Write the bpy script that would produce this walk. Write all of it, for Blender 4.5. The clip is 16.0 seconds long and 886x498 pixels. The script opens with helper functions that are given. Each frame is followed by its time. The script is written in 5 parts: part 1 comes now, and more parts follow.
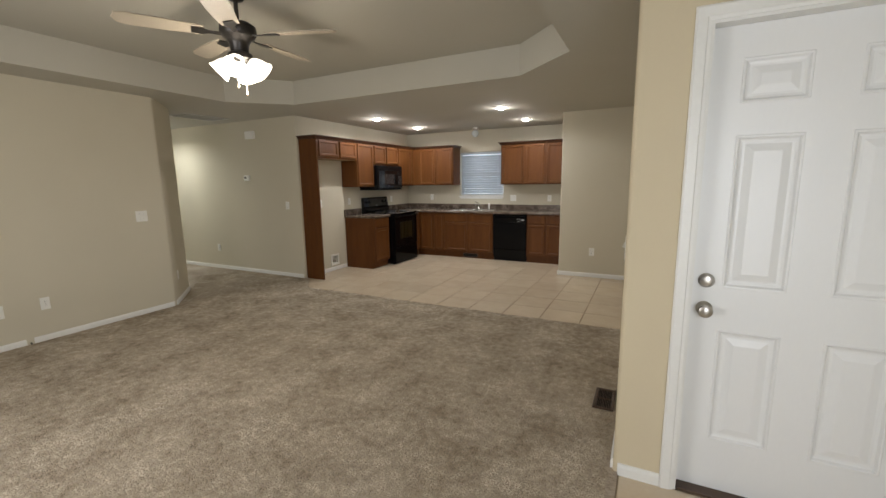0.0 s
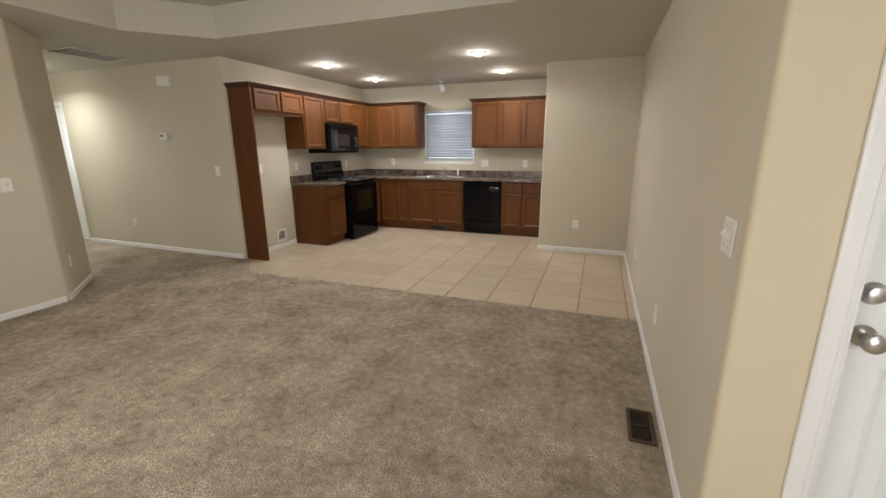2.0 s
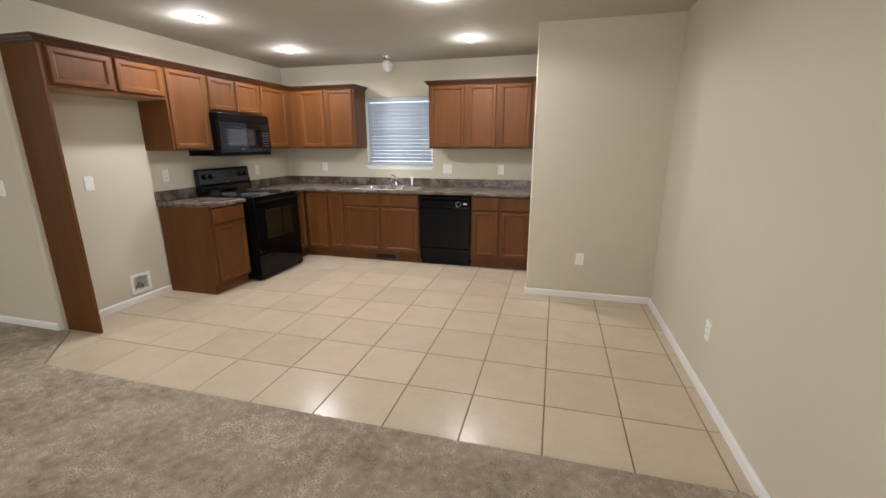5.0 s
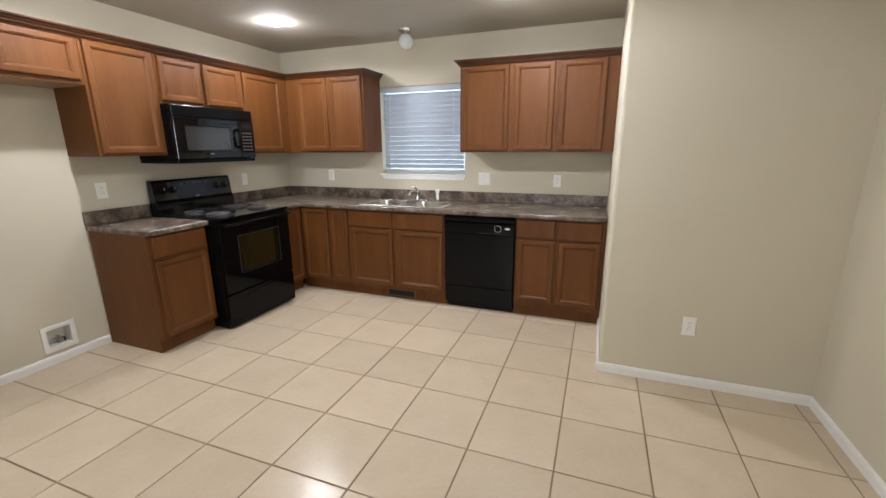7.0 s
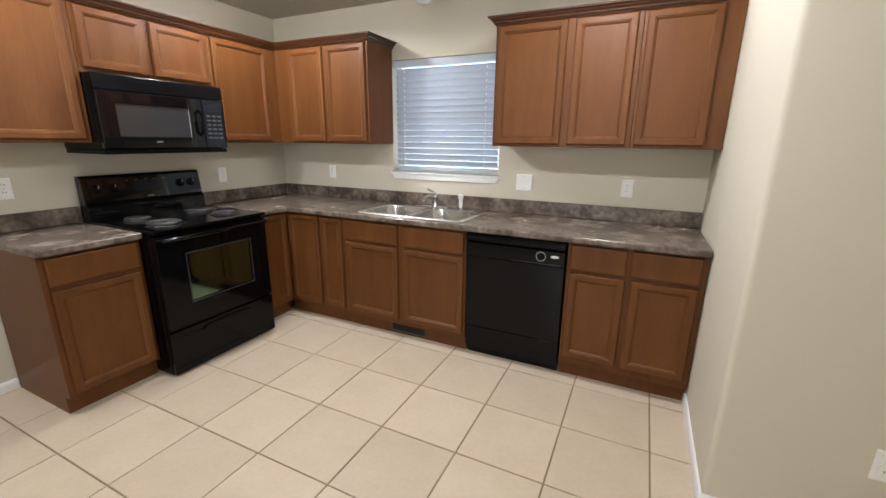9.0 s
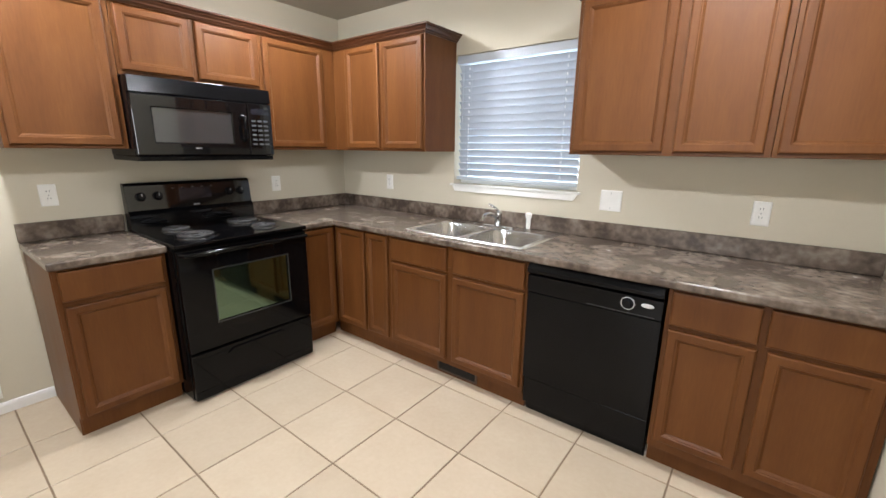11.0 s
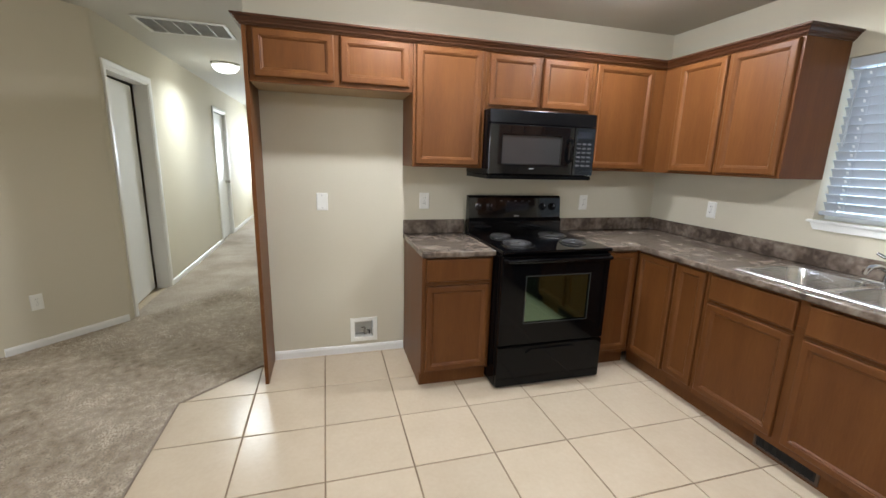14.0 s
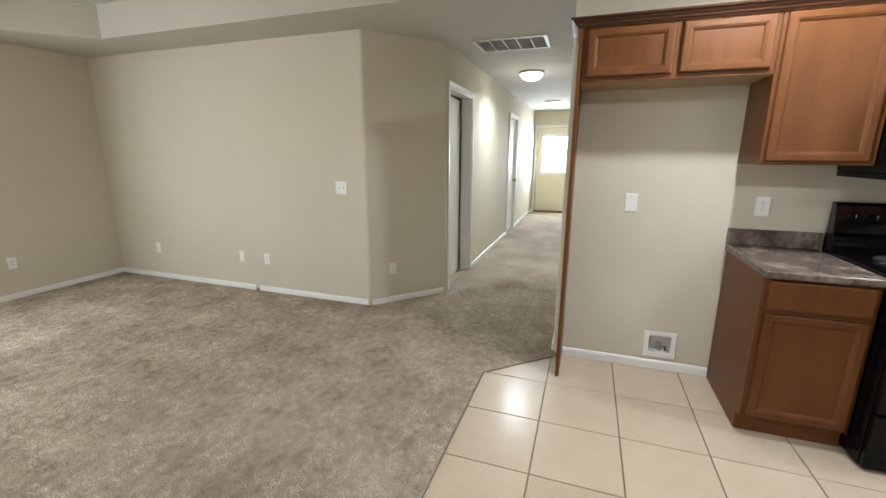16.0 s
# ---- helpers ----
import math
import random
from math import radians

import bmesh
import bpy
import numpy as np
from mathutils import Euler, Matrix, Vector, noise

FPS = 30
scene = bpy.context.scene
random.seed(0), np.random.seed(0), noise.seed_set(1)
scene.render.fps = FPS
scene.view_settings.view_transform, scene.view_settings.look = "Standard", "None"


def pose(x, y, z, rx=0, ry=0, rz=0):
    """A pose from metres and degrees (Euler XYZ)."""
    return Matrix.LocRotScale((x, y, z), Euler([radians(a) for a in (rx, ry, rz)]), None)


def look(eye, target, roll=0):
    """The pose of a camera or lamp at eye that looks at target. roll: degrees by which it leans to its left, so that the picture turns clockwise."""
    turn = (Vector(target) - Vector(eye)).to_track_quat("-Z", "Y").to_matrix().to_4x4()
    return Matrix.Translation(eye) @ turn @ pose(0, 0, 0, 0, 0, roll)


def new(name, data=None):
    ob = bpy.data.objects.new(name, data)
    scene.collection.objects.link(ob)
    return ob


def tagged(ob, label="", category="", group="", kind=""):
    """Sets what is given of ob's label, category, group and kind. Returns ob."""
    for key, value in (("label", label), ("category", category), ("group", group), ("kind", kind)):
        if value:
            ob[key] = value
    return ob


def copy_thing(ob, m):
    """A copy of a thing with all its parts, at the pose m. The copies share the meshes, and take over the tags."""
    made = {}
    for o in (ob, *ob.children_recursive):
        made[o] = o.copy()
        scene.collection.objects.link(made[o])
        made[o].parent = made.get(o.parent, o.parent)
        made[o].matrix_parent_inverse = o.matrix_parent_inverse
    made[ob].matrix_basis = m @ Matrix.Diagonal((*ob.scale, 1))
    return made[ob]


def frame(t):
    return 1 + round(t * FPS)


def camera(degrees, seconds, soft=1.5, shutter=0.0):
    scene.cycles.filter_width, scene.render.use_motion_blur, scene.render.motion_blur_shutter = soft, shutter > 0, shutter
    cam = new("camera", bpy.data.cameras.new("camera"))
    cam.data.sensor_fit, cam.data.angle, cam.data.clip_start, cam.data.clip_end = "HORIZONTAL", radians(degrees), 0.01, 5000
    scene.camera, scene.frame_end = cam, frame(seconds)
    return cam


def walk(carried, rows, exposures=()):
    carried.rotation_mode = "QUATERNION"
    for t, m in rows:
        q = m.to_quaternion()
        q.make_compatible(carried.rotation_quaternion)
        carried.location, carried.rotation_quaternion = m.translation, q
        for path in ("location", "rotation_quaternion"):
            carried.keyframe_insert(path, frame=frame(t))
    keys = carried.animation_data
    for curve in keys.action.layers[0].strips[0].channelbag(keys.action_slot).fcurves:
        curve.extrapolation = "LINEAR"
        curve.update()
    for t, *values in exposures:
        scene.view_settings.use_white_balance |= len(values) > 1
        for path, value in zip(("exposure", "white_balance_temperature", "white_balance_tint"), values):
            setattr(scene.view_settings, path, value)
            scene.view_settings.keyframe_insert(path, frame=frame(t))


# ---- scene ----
cam = camera(94.2, 16.0)
PATH = [
    (0, (0.396, 0.284, 1.454), (-0.488, 2.048, 1.128), -0.8),
    (0.5, (0.357, 0.437, 1.447), (-0.462, 2.216, 1.042), -0.3),
    (1, (0.26, 0.591, 1.42), (-0.518, 2.375, 0.958), 0.3),
    (1.5, (0.059, 0.778, 1.418), (-0.668, 2.579, 0.942), -0.1),
    (2, (-0.095, 0.963, 1.407), (-0.774, 2.78, 0.921), -0.3),
    (2.5, (-0.202, 1.246, 1.412), (-0.86, 3.071, 0.928), 0.2),
    (3, (-0.312, 1.564, 1.392), (-0.919, 3.401, 0.883), 0.5),
    (3.5, (-0.41, 1.839, 1.397), (-1.019, 3.671, 0.874), 0.2),
    (4, (-0.433, 2.142, 1.388), (-1.047, 3.971, 0.862), 0.9),
    (4.5, (-0.509, 2.446, 1.393), (-1.076, 4.293, 0.876), 1.0),
    (5, (-0.605, 2.76, 1.433), (-1.106, 4.631, 0.936), -0.1),
    (7.5, (-0.978, 4.336, 1.417), (-1.723, 6.126, 0.928), -0.1),
    (8, (-1.062, 4.591, 1.412), (-1.857, 6.354, 0.903), 0.3),
    (10.5, (-1.244, 5.447, 1.396), (-2.237, 7.116, 0.922), 0.6),
    (11, (-1.269, 5.539, 1.393), (-2.452, 7.08, 0.919), 0.7),
    (11.5, (-1.293, 5.584, 1.406), (-2.627, 6.994, 0.925), 0.8),
    (12, (-1.326, 5.569, 1.407), (-2.785, 6.855, 0.939), 1.2),
    (12.5, (-1.35, 5.532, 1.426), (-2.92, 6.68, 0.961), 1.5),
    (13, (-1.361, 5.462, 1.42), (-3.041, 6.454, 0.978), 2.0),
    (13.5, (-1.368, 5.384, 1.438), (-3.149, 6.18, 0.994), 2.0),
    (14, (-1.382, 5.316, 1.425), (-3.26, 5.855, 0.997), 1.7),
    (14.5, (-1.422, 5.17, 1.426), (-3.355, 5.45, 0.997), 1.5),
    (15, (-1.435, 5.074, 1.417), (-3.388, 5.056, 0.987), 1.0),
    (15.5, (-1.426, 5.043, 1.419), (-3.347, 4.704, 0.978), 0.5),
    (16, (-1.389, 5.019, 1.422), (-3.23, 4.379, 0.97), 0.2),
]
EXPOSURES = [(0, -1.24, 6440, 11), (1.6, -1.06, 6500, 12), (2.5, -0.88, 6620, 15), (3.2, -0.75, 6300, 14), (4.0, -0.70, 6230, 13), (8.0, -0.67, 6080, 12), (11.5, -0.25, 6060, 11), (13.0, -0.42, 5960, 9), (14.5, -0.49, 5880, 9), (16, -0.53, 5870, 10)]
P_CAN, P_BULB, P_HALL, P_FAN, P_WIN, P_LIV, P_FOY, P_BACK = 85, 9, 34, 17, 10, 114, 72, 95
G_FAN, G_CAN, G_HALL = 8.0, 90.0, 5.0
FAN_TURN = 22
walk(cam, [(t, look(eye, target, roll)) for t, eye, target, roll in PATH], EXPOSURES)

# ---- world and large lights ----
world = bpy.data.worlds.new("world")
scene.world = world
world.use_nodes = True
wn = world.node_tree
wn.nodes.clear()
sky = wn.nodes.new("ShaderNodeTexSky")
sky.sky_type = "NISHITA"
sky.sun_disc = False
sky.sun_elevation = radians(38)
sky.sun_rotation = radians(90)
wbg = wn.nodes.new("ShaderNodeBackground")
wbg.inputs["Strength"].default_value = 0.12
wout = wn.nodes.new("ShaderNodeOutputWorld")
wn.links.new(sky.outputs[0], wbg.inputs["Color"])
wn.links.new(wbg.outputs[0], wout.inputs["Surface"])


def lamp(name, kind, place, power, color, size=0.1, target=None, size_y=None, spread=None):
    data = bpy.data.lights.new(name, kind)
    data.energy, data.color = power, color
    if kind == "AREA":
        data.size = size
        if size_y:
            data.shape, data.size_y = "RECTANGLE", size_y
        else:
            data.shape = "DISK"
        if spread:
            data.spread = radians(spread)
    elif kind == "POINT":
        data.shadow_soft_size = size
    elif kind == "SPOT":
        data.shadow_soft_size, data.spot_size, data.spot_blend = size, radians(spread), 0.3
    elif kind == "SUN":
        data.angle = radians(size)
    ob = new(name, data)
    ob.matrix_basis = look(place, target or (place[0], place[1], place[2] - 1))
    return ob


HALL = (0.97, 1.0, 0.95)
WARM, COOL, DAY, SOFT = (1.0, 0.90, 0.74), (0.99, 0.98, 0.98), (0.74, 0.87, 1.0), (0.98, 0.98, 0.97)
X0, W, H, TRAY = -4.28, 7.985, 2.42, 2.70      # kitchen wall, window wall, ceiling, raised ceiling
CANS = [(-3.49, 5.80), (-3.48, 7.05), (-1.47, 5.82), (-1.478, 7.06)]
HALL_LIGHTS = [(-6.95, 4.25), (-10.1, 4.25)]
FAN = (-2.12, 2.31)
lamp("sun", "SUN", (20, 3, 16), 2.5, (1.0, 0.95, 0.88), 0.5, (0, 2, 0))
for (cx, cy), power in zip(CANS, (1.18, 1.12, 0.82, 0.88)):
    lamp("can_lamp", "SPOT", (cx, cy, H - 0.042), P_CAN * power, COOL, 0.045, spread=169)
    lamp("can_bulb", "POINT", (cx, cy, H - 0.066), P_BULB * power, COOL, 0.025)
for (cx, cy), power in zip(HALL_LIGHTS, (P_HALL, P_HALL * 0.2)):
    lamp("hall_lamp", "POINT", (cx, cy, H - 0.15), power * 0.12, HALL, 0.09)
    lamp("hall_lens", "AREA", (cx, cy, H - 0.14), power * 0.9, HALL, 0.28, spread=160)
for k in range(3):
    a = radians(20 + 120 * k)
    lamp("fan_lamp", "POINT", (FAN[0] + 0.1 * math.cos(a), FAN[1] + 0.1 * math.sin(a), 2.12), P_FAN, WARM, 0.05)
lamp("kitchen_window_light", "AREA", (-2.6, W + 0.135, 1.58), P_WIN, DAY, 0.88, (-2.6, 0, 1.2), 0.82)
lamp("living_window_light", "AREA", (-2.1, -0.34, 1.35), P_LIV, SOFT, 1.75, (-2.8, 5, 0.3), 1.35)
# Unseen fill lamp added to brighten the entry door and west wall.
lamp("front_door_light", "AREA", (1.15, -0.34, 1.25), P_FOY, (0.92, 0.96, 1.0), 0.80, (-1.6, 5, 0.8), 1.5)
lamp("back_door_light", "AREA", (-12.15, 4.19, 1.40), P_BACK, (0.88, 0.95, 1.0), 0.62, (-2, 4.2, 0.3), 0.86, spread=140)


# ---- materials ----
def material(name, base, rough=0.5, metal=0.0, low=None, scale=6.0, fine=180.0, bump=0.0, stretch=(1, 1, 1), vary=0.0, mix_fine=0.3, coat=0.0, ramp=None, rough_vary=0.08, bump_scale=None, dist=0.002, spec=0.5, island=0.0):
    """A surface with large patches, fine grain, relief and uneven gloss."""
    m = bpy.data.materials.new(name)
    m.use_nodes = True
    nt = m.node_tree
    n, l = nt.nodes, nt.links
    b = n["Principled BSDF"]
    b.inputs["Metallic"].default_value = metal
    b.inputs["Coat Weight"].default_value = coat
    b.inputs["Specular IOR Level"].default_value = spec
    b.inputs["Coat Roughness"].default_value = max(0.15, rough + 0.06)
    tc = n.new("ShaderNodeTexCoord")
    mp = n.new("ShaderNodeMapping")
    mp.inputs["Scale"].default_value = stretch
    l.new(tc.outputs["Object"], mp.inputs["Vector"])
    if vary:
        own = n.new("ShaderNodeObjectInfo")
        shift = n.new("ShaderNodeVectorMath")
        shift.operation = "MULTIPLY"
        shift.inputs[1].default_value = (37, 23, 51)
        l.new(own.outputs["Random"], shift.inputs[0])
        l.new(shift.outputs[0], mp.inputs["Location"])
    big, small = n.new("ShaderNodeTexNoise"), n.new("ShaderNodeTexNoise")
    for tex, sc, de in ((big, scale, 5), (small, fine, 3)):
        tex.inputs["Scale"].default_value = sc
        tex.inputs["Detail"].default_value = de
        l.new(mp.outputs[0], tex.inputs["Vector"])
    mixf = n.new("ShaderNodeMix")
    mixf.data_type = "FLOAT"
    mixf.inputs["Factor"].default_value = mix_fine
    l.new(big.outputs["Fac"], mixf.inputs["A"])
    l.new(small.outputs["Fac"], mixf.inputs["B"])
    cr = n.new("ShaderNodeValToRGB")
    stops = ramp or [(0.3, low or tuple(c * 0.85 for c in base)), (0.7, base)]
    while len(cr.color_ramp.elements) < len(stops):
        cr.color_ramp.elements.new(0.5)
    for e, (p, c) in zip(cr.color_ramp.elements, stops):
        e.position, e.color = p, (*c, 1)
    l.new(mixf.outputs[0], cr.inputs["Fac"])
    color = cr.outputs["Color"]
    if vary or island:
        info = n.new("ShaderNodeObjectInfo" if vary else "ShaderNodeNewGeometry")
        mr = n.new("ShaderNodeMapRange")
        mr.inputs["To Min"].default_value, mr.inputs["To Max"].default_value = 1 - vary - island, 1 + vary + island
        l.new(info.outputs["Random" if vary else "Random Per Island"], mr.inputs["Value"])
        hs = n.new("ShaderNodeHueSaturation")
        l.new(mr.outputs[0], hs.inputs["Value"])
        l.new(color, hs.inputs["Color"])
        color = hs.outputs[0]
    l.new(color, b.inputs["Base Color"])
    rr = n.new("ShaderNodeMapRange")
    rr.inputs["To Min"].default_value, rr.inputs["To Max"].default_value = max(0.02, rough - rough_vary), min(1, rough + rough_vary)
    l.new(big.outputs["Fac"], rr.inputs["Value"])
    l.new(rr.outputs[0], b.inputs["Roughness"])
    if bump:
        bt = small
        if bump_scale:
            bt = n.new("ShaderNodeTexNoise")
            bt.inputs["Scale"].default_value = bump_scale
            bt.inputs["Detail"].default_value = 2
            l.new(mp.outputs[0], bt.inputs["Vector"])
        bp = n.new("ShaderNodeBump")
        bp.inputs["Strength"].default_value = bump
        bp.inputs["Distance"].default_value = dist
        l.new(bt.outputs["Fac"], bp.inputs["Height"])
        l.new(bp.outputs[0], b.inputs["Normal"])
    return m


def glow(name, color, strength):
    m = bpy.data.materials.new(name)
    m.use_nodes = True
    b = m.node_tree.nodes["Principled BSDF"]
    b.inputs["Base Color"].default_value = (0.9, 0.9, 0.88, 1)
    b.inputs["Emission Color"].default_value = (*color, 1)
    b.inputs["Emission Strength"].default_value = strength
    b.inputs["Roughness"].default_value = 0.3
    return m


def clear_glass(name, tint=(0.95, 0.98, 0.97)):
    m = bpy.data.materials.new(name)
    m.use_nodes = True
    b = m.node_tree.nodes["Principled BSDF"]
    b.inputs["Base Color"].default_value = (*tint, 1)
    b.inputs["Transmission Weight"].default_value = 1.0
    b.inputs["Roughness"].default_value = 0.02
    b.inputs["IOR"].default_value = 1.45
    return m


wall_paint = material("wall_paint", (0.584, 0.537, 0.424), 0.82, spec=0.3, low=(0.554, 0.509, 0.399), scale=1.3, fine=90, bump=0.10, mix_fine=0.2, dist=0.001)
# Same finish as the other walls, with a yellower colour.
entry_cream = material("entry_wall_cream", (0.63, 0.545, 0.385), 0.8, spec=0.3, low=(0.60, 0.515, 0.36), scale=1.3, fine=90, bump=0.10, mix_fine=0.2, dist=0.001)
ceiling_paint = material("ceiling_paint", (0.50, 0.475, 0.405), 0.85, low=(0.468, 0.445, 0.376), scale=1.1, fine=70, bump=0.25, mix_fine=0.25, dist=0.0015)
trim_paint = material("trim_paint", (0.80, 0.79, 0.76), 0.38, low=(0.74, 0.73, 0.69), scale=3, fine=60, bump=0.03)
door_paint = material("door_paint", (0.80, 0.80, 0.79), 0.36, low=(0.77, 0.77, 0.76), scale=2.2, fine=140, bump=0.05, stretch=(1, 1, 0.25))
plate_plastic = material("plate_plastic", (0.80, 0.79, 0.74), 0.35, low=(0.76, 0.75, 0.70), scale=20)
slot_dark = material("slot_dark", (0.022, 0.020, 0.018), 0.7, spec=0.2)
carpet_mat = material("carpet", (0.34, 0.285, 0.215), 0.95, scale=2.2, fine=60, bump=0.8, mix_fine=0.3, dist=0.015,
                      ramp=[(0.34, (0.28, 0.230, 0.178)), (0.5, (0.38, 0.320, 0.254)), (0.66, (0.47, 0.405, 0.33))], spec=0.1)
pile_mat = material("carpet_pile", (0.4, 0.34, 0.27), 0.95, scale=3.4, fine=20, mix_fine=0.50, island=0.04, spec=0.1,
                    ramp=[(0.36, (0.280, 0.227, 0.163)), (0.45, (0.398, 0.333, 0.247)), (0.53, (0.485, 0.415, 0.318)), (0.64, (0.630, 0.553, 0.438))])
tile_mat = material("floor_tile", (0.605, 0.508, 0.378), 0.235, low=(0.540, 0.440, 0.318), scale=5, fine=45, bump=0.05, vary=0.05, mix_fine=0.35, rough_vary=0.04)
grout_mat = material("grout", (0.30, 0.22, 0.14), 0.9, low=(0.18, 0.125, 0.08), scale=3, fine=120, bump=0.3)
WOOD = [(0.26, (0.083, 0.0283, 0.0072)), (0.45, (0.106, 0.0380, 0.0096)), (0.58, (0.120, 0.0445, 0.0113)), (0.76, (0.146, 0.0570, 0.0149))]
wood_mat = material("stained_wood", (0.3, 0.1, 0.04), 0.40, scale=2.2, fine=26, bump=0.03, stretch=(4.5, 4.5, 0.55), vary=0.06, mix_fine=0.30, ramp=WOOD, coat=0.18, spec=0.12)
wood_dark = material("stained_wood_moulding", (0.2, 0.07, 0.03), 0.36, scale=2, fine=16, bump=0.04, stretch=(1.2, 1.2, 6), vary=0.05, ramp=[(0.25, (0.032, 0.011, 0.004)), (0.75, (0.066, 0.023, 0.008))], coat=0.05, spec=0.35)
counter_mat = material("laminate", (0.2, 0.15, 0.1), 0.26, scale=8.5, fine=34, rough_vary=0.03, bump=0.02, mix_fine=0.27, spec=0.38,
                       ramp=[(0.38, (0.068, 0.049, 0.037)), (0.46, (0.108, 0.081, 0.062)), (0.55, (0.155, 0.121, 0.094)), (0.70, (0.26, 0.215, 0.170))])
black_gloss = material("black_enamel", (0.003, 0.003, 0.0034), 0.07, low=(0.002, 0.002, 0.0023), scale=4, fine=90, rough_vary=0.03, spec=0.17)
black_glass = material("black_glass", (0.004, 0.004, 0.0045), 0.045, low=(0.003, 0.003, 0.0033), scale=3, rough_vary=0.01, spec=0.55)
black_satin = material("black_plastic", (0.0035, 0.0035, 0.004), 0.20, low=(0.0025, 0.0025, 0.003), scale=5, fine=110, rough_vary=0.05, spec=0.17)
oven_glass = material("mirrored_oven_glass", (0.15, 0.23, 0.165), 0.05, 1.0, low=(0.13, 0.20, 0.145), scale=3, rough_vary=0.02)
micro_glass = material("screened_glass", (0.100, 0.102, 0.104), 0.035, 0.7, low=(0.09, 0.092, 0.094), scale=3, rough_vary=0.01)
oven_trim = material("oven_trim", (0.028, 0.030, 0.030), 0.10, low=(0.02, 0.022, 0.022), scale=12)
grey_mark = material("grey_marking", (0.22, 0.22, 0.22), 0.5)
key_grey = material("key_grey", (0.055, 0.057, 0.06), 0.3)
badge_white = material("badge_white", (0.75, 0.75, 0.73), 0.35)
blue_display = material("display", (0.012, 0.013, 0.018), 0.10)
chrome = material("chrome", (0.62, 0.62, 0.62), 0.16, 1.0, low=(0.5, 0.5, 0.5), scale=12, rough_vary=0.06)
steel = material("brushed_steel", (0.84, 0.84, 0.84), 0.24, 1.0, low=(0.74, 0.74, 0.74), scale=4, fine=90, bump=0.05, stretch=(1, 14, 4))
bowl_steel = material("polished_steel", (0.70, 0.70, 0.71), 0.17, 1.0, low=(0.58, 0.58, 0.59), scale=5, fine=60, rough_vary=0.06)
nickel = material("satin_nickel", (0.50, 0.47, 0.43), 0.30, 1.0, low=(0.42, 0.40, 0.36), scale=14)
pan_metal = material("drip_pan_metal", (0.20, 0.20, 0.21), 0.24, 1.0, low=(0.10, 0.10, 0.105), scale=22, rough_vary=0.08)
coil_mat = material("burner_coil", (0.03, 0.028, 0.027), 0.55, scale=30, bump=0.2)
bronze = material("dark_pewter", (0.07, 0.065, 0.06), 0.35, 0.8, low=(0.045, 0.04, 0.038), scale=10)
brown_metal = material("brown_register", (0.10, 0.062, 0.04), 0.45, 0.3, low=(0.07, 0.042, 0.028), scale=12)
blade_mat = material("fan_blade", (0.42, 0.36, 0.28), 0.5, low=(0.35, 0.30, 0.23), scale=3, fine=40, stretch=(1, 1, 1))
slat_mat = material("blind_slat", (0.50, 0.54, 0.59), 0.3, low=(0.47, 0.51, 0.56), scale=4, fine=90, bump=0.03)
vent_white = material("vent_white", (0.70, 0.69, 0.64), 0.5, scale=8)
vent_dark = material("vent_filter", (0.16, 0.155, 0.14), 0.9, low=(0.10, 0.10, 0.09), scale=14, fine=120, bump=0.3)
door_cream = material("cream_door_paint", (0.72, 0.66, 0.50), 0.45, low=(0.68, 0.62, 0.46), scale=2)
pale_ply = material("pale_plywood", (0.40, 0.29, 0.16), 0.55, low=(0.32, 0.225, 0.12), scale=3, fine=40, stretch=(1, 6, 1))
# Near white, in place of the light showing through the slat holes.
hole_light_white = material("hole_light_white", (0.92, 0.93, 0.93), 0.6, scale=40)
grass_mat = material("grass", (0.07, 0.12, 0.03), 0.9, low=(0.04, 0.075, 0.02), scale=3, fine=60, bump=0.5)
leaf_mat = material("hedge_leaf", (0.09, 0.17, 0.04), 0.6, low=(0.03, 0.07, 0.015), scale=9, fine=70, bump=0.4)
box_plastic = material("box_plastic", (0.70, 0.69, 0.65), 0.5, low=(0.62, 0.61, 0.57), scale=14)
glass = clear_glass("pane_glass")
frosted = glow("lit_frosted_glass", (1.0, 0.90, 0.74), G_FAN)
can_glow = glow("lit_lens", (1.0, 0.95, 0.88), G_CAN)
hall_glow = glow("lit_dome", (1.0, 0.95, 0.86), G_HALL)
globe_mat = material("opal_globe", (0.72, 0.76, 0.76), 0.2, low=(0.68, 0.72, 0.72), scale=5)


# ---- building tools ----
def box(bm, x0, x1, y0, y1, z0, z1):
    v = [bm.verts.new((x, y, z)) for x in (x0, x1) for y in (y0, y1) for z in (z0, z1)]
    for f in ((0, 1, 3, 2), (4, 6, 7, 5), (0, 4, 5, 1), (2, 3, 7, 6), (0, 2, 6, 4), (1, 5, 7, 3)):
        bm.faces.new([v[i] for i in f])
    return bm


def prism(bm, points, z0, z1):
    lo, hi = [bm.verts.new((x, y, z0)) for x, y in points], [bm.verts.new((x, y, z1)) for x, y in points]
    bm.faces.new(lo[::-1])
    bm.faces.new(hi)
    for i in range(len(points)):
        j = (i + 1) % len(points)
        bm.faces.new((lo[i], lo[j], hi[j], hi[i]))
    return bm


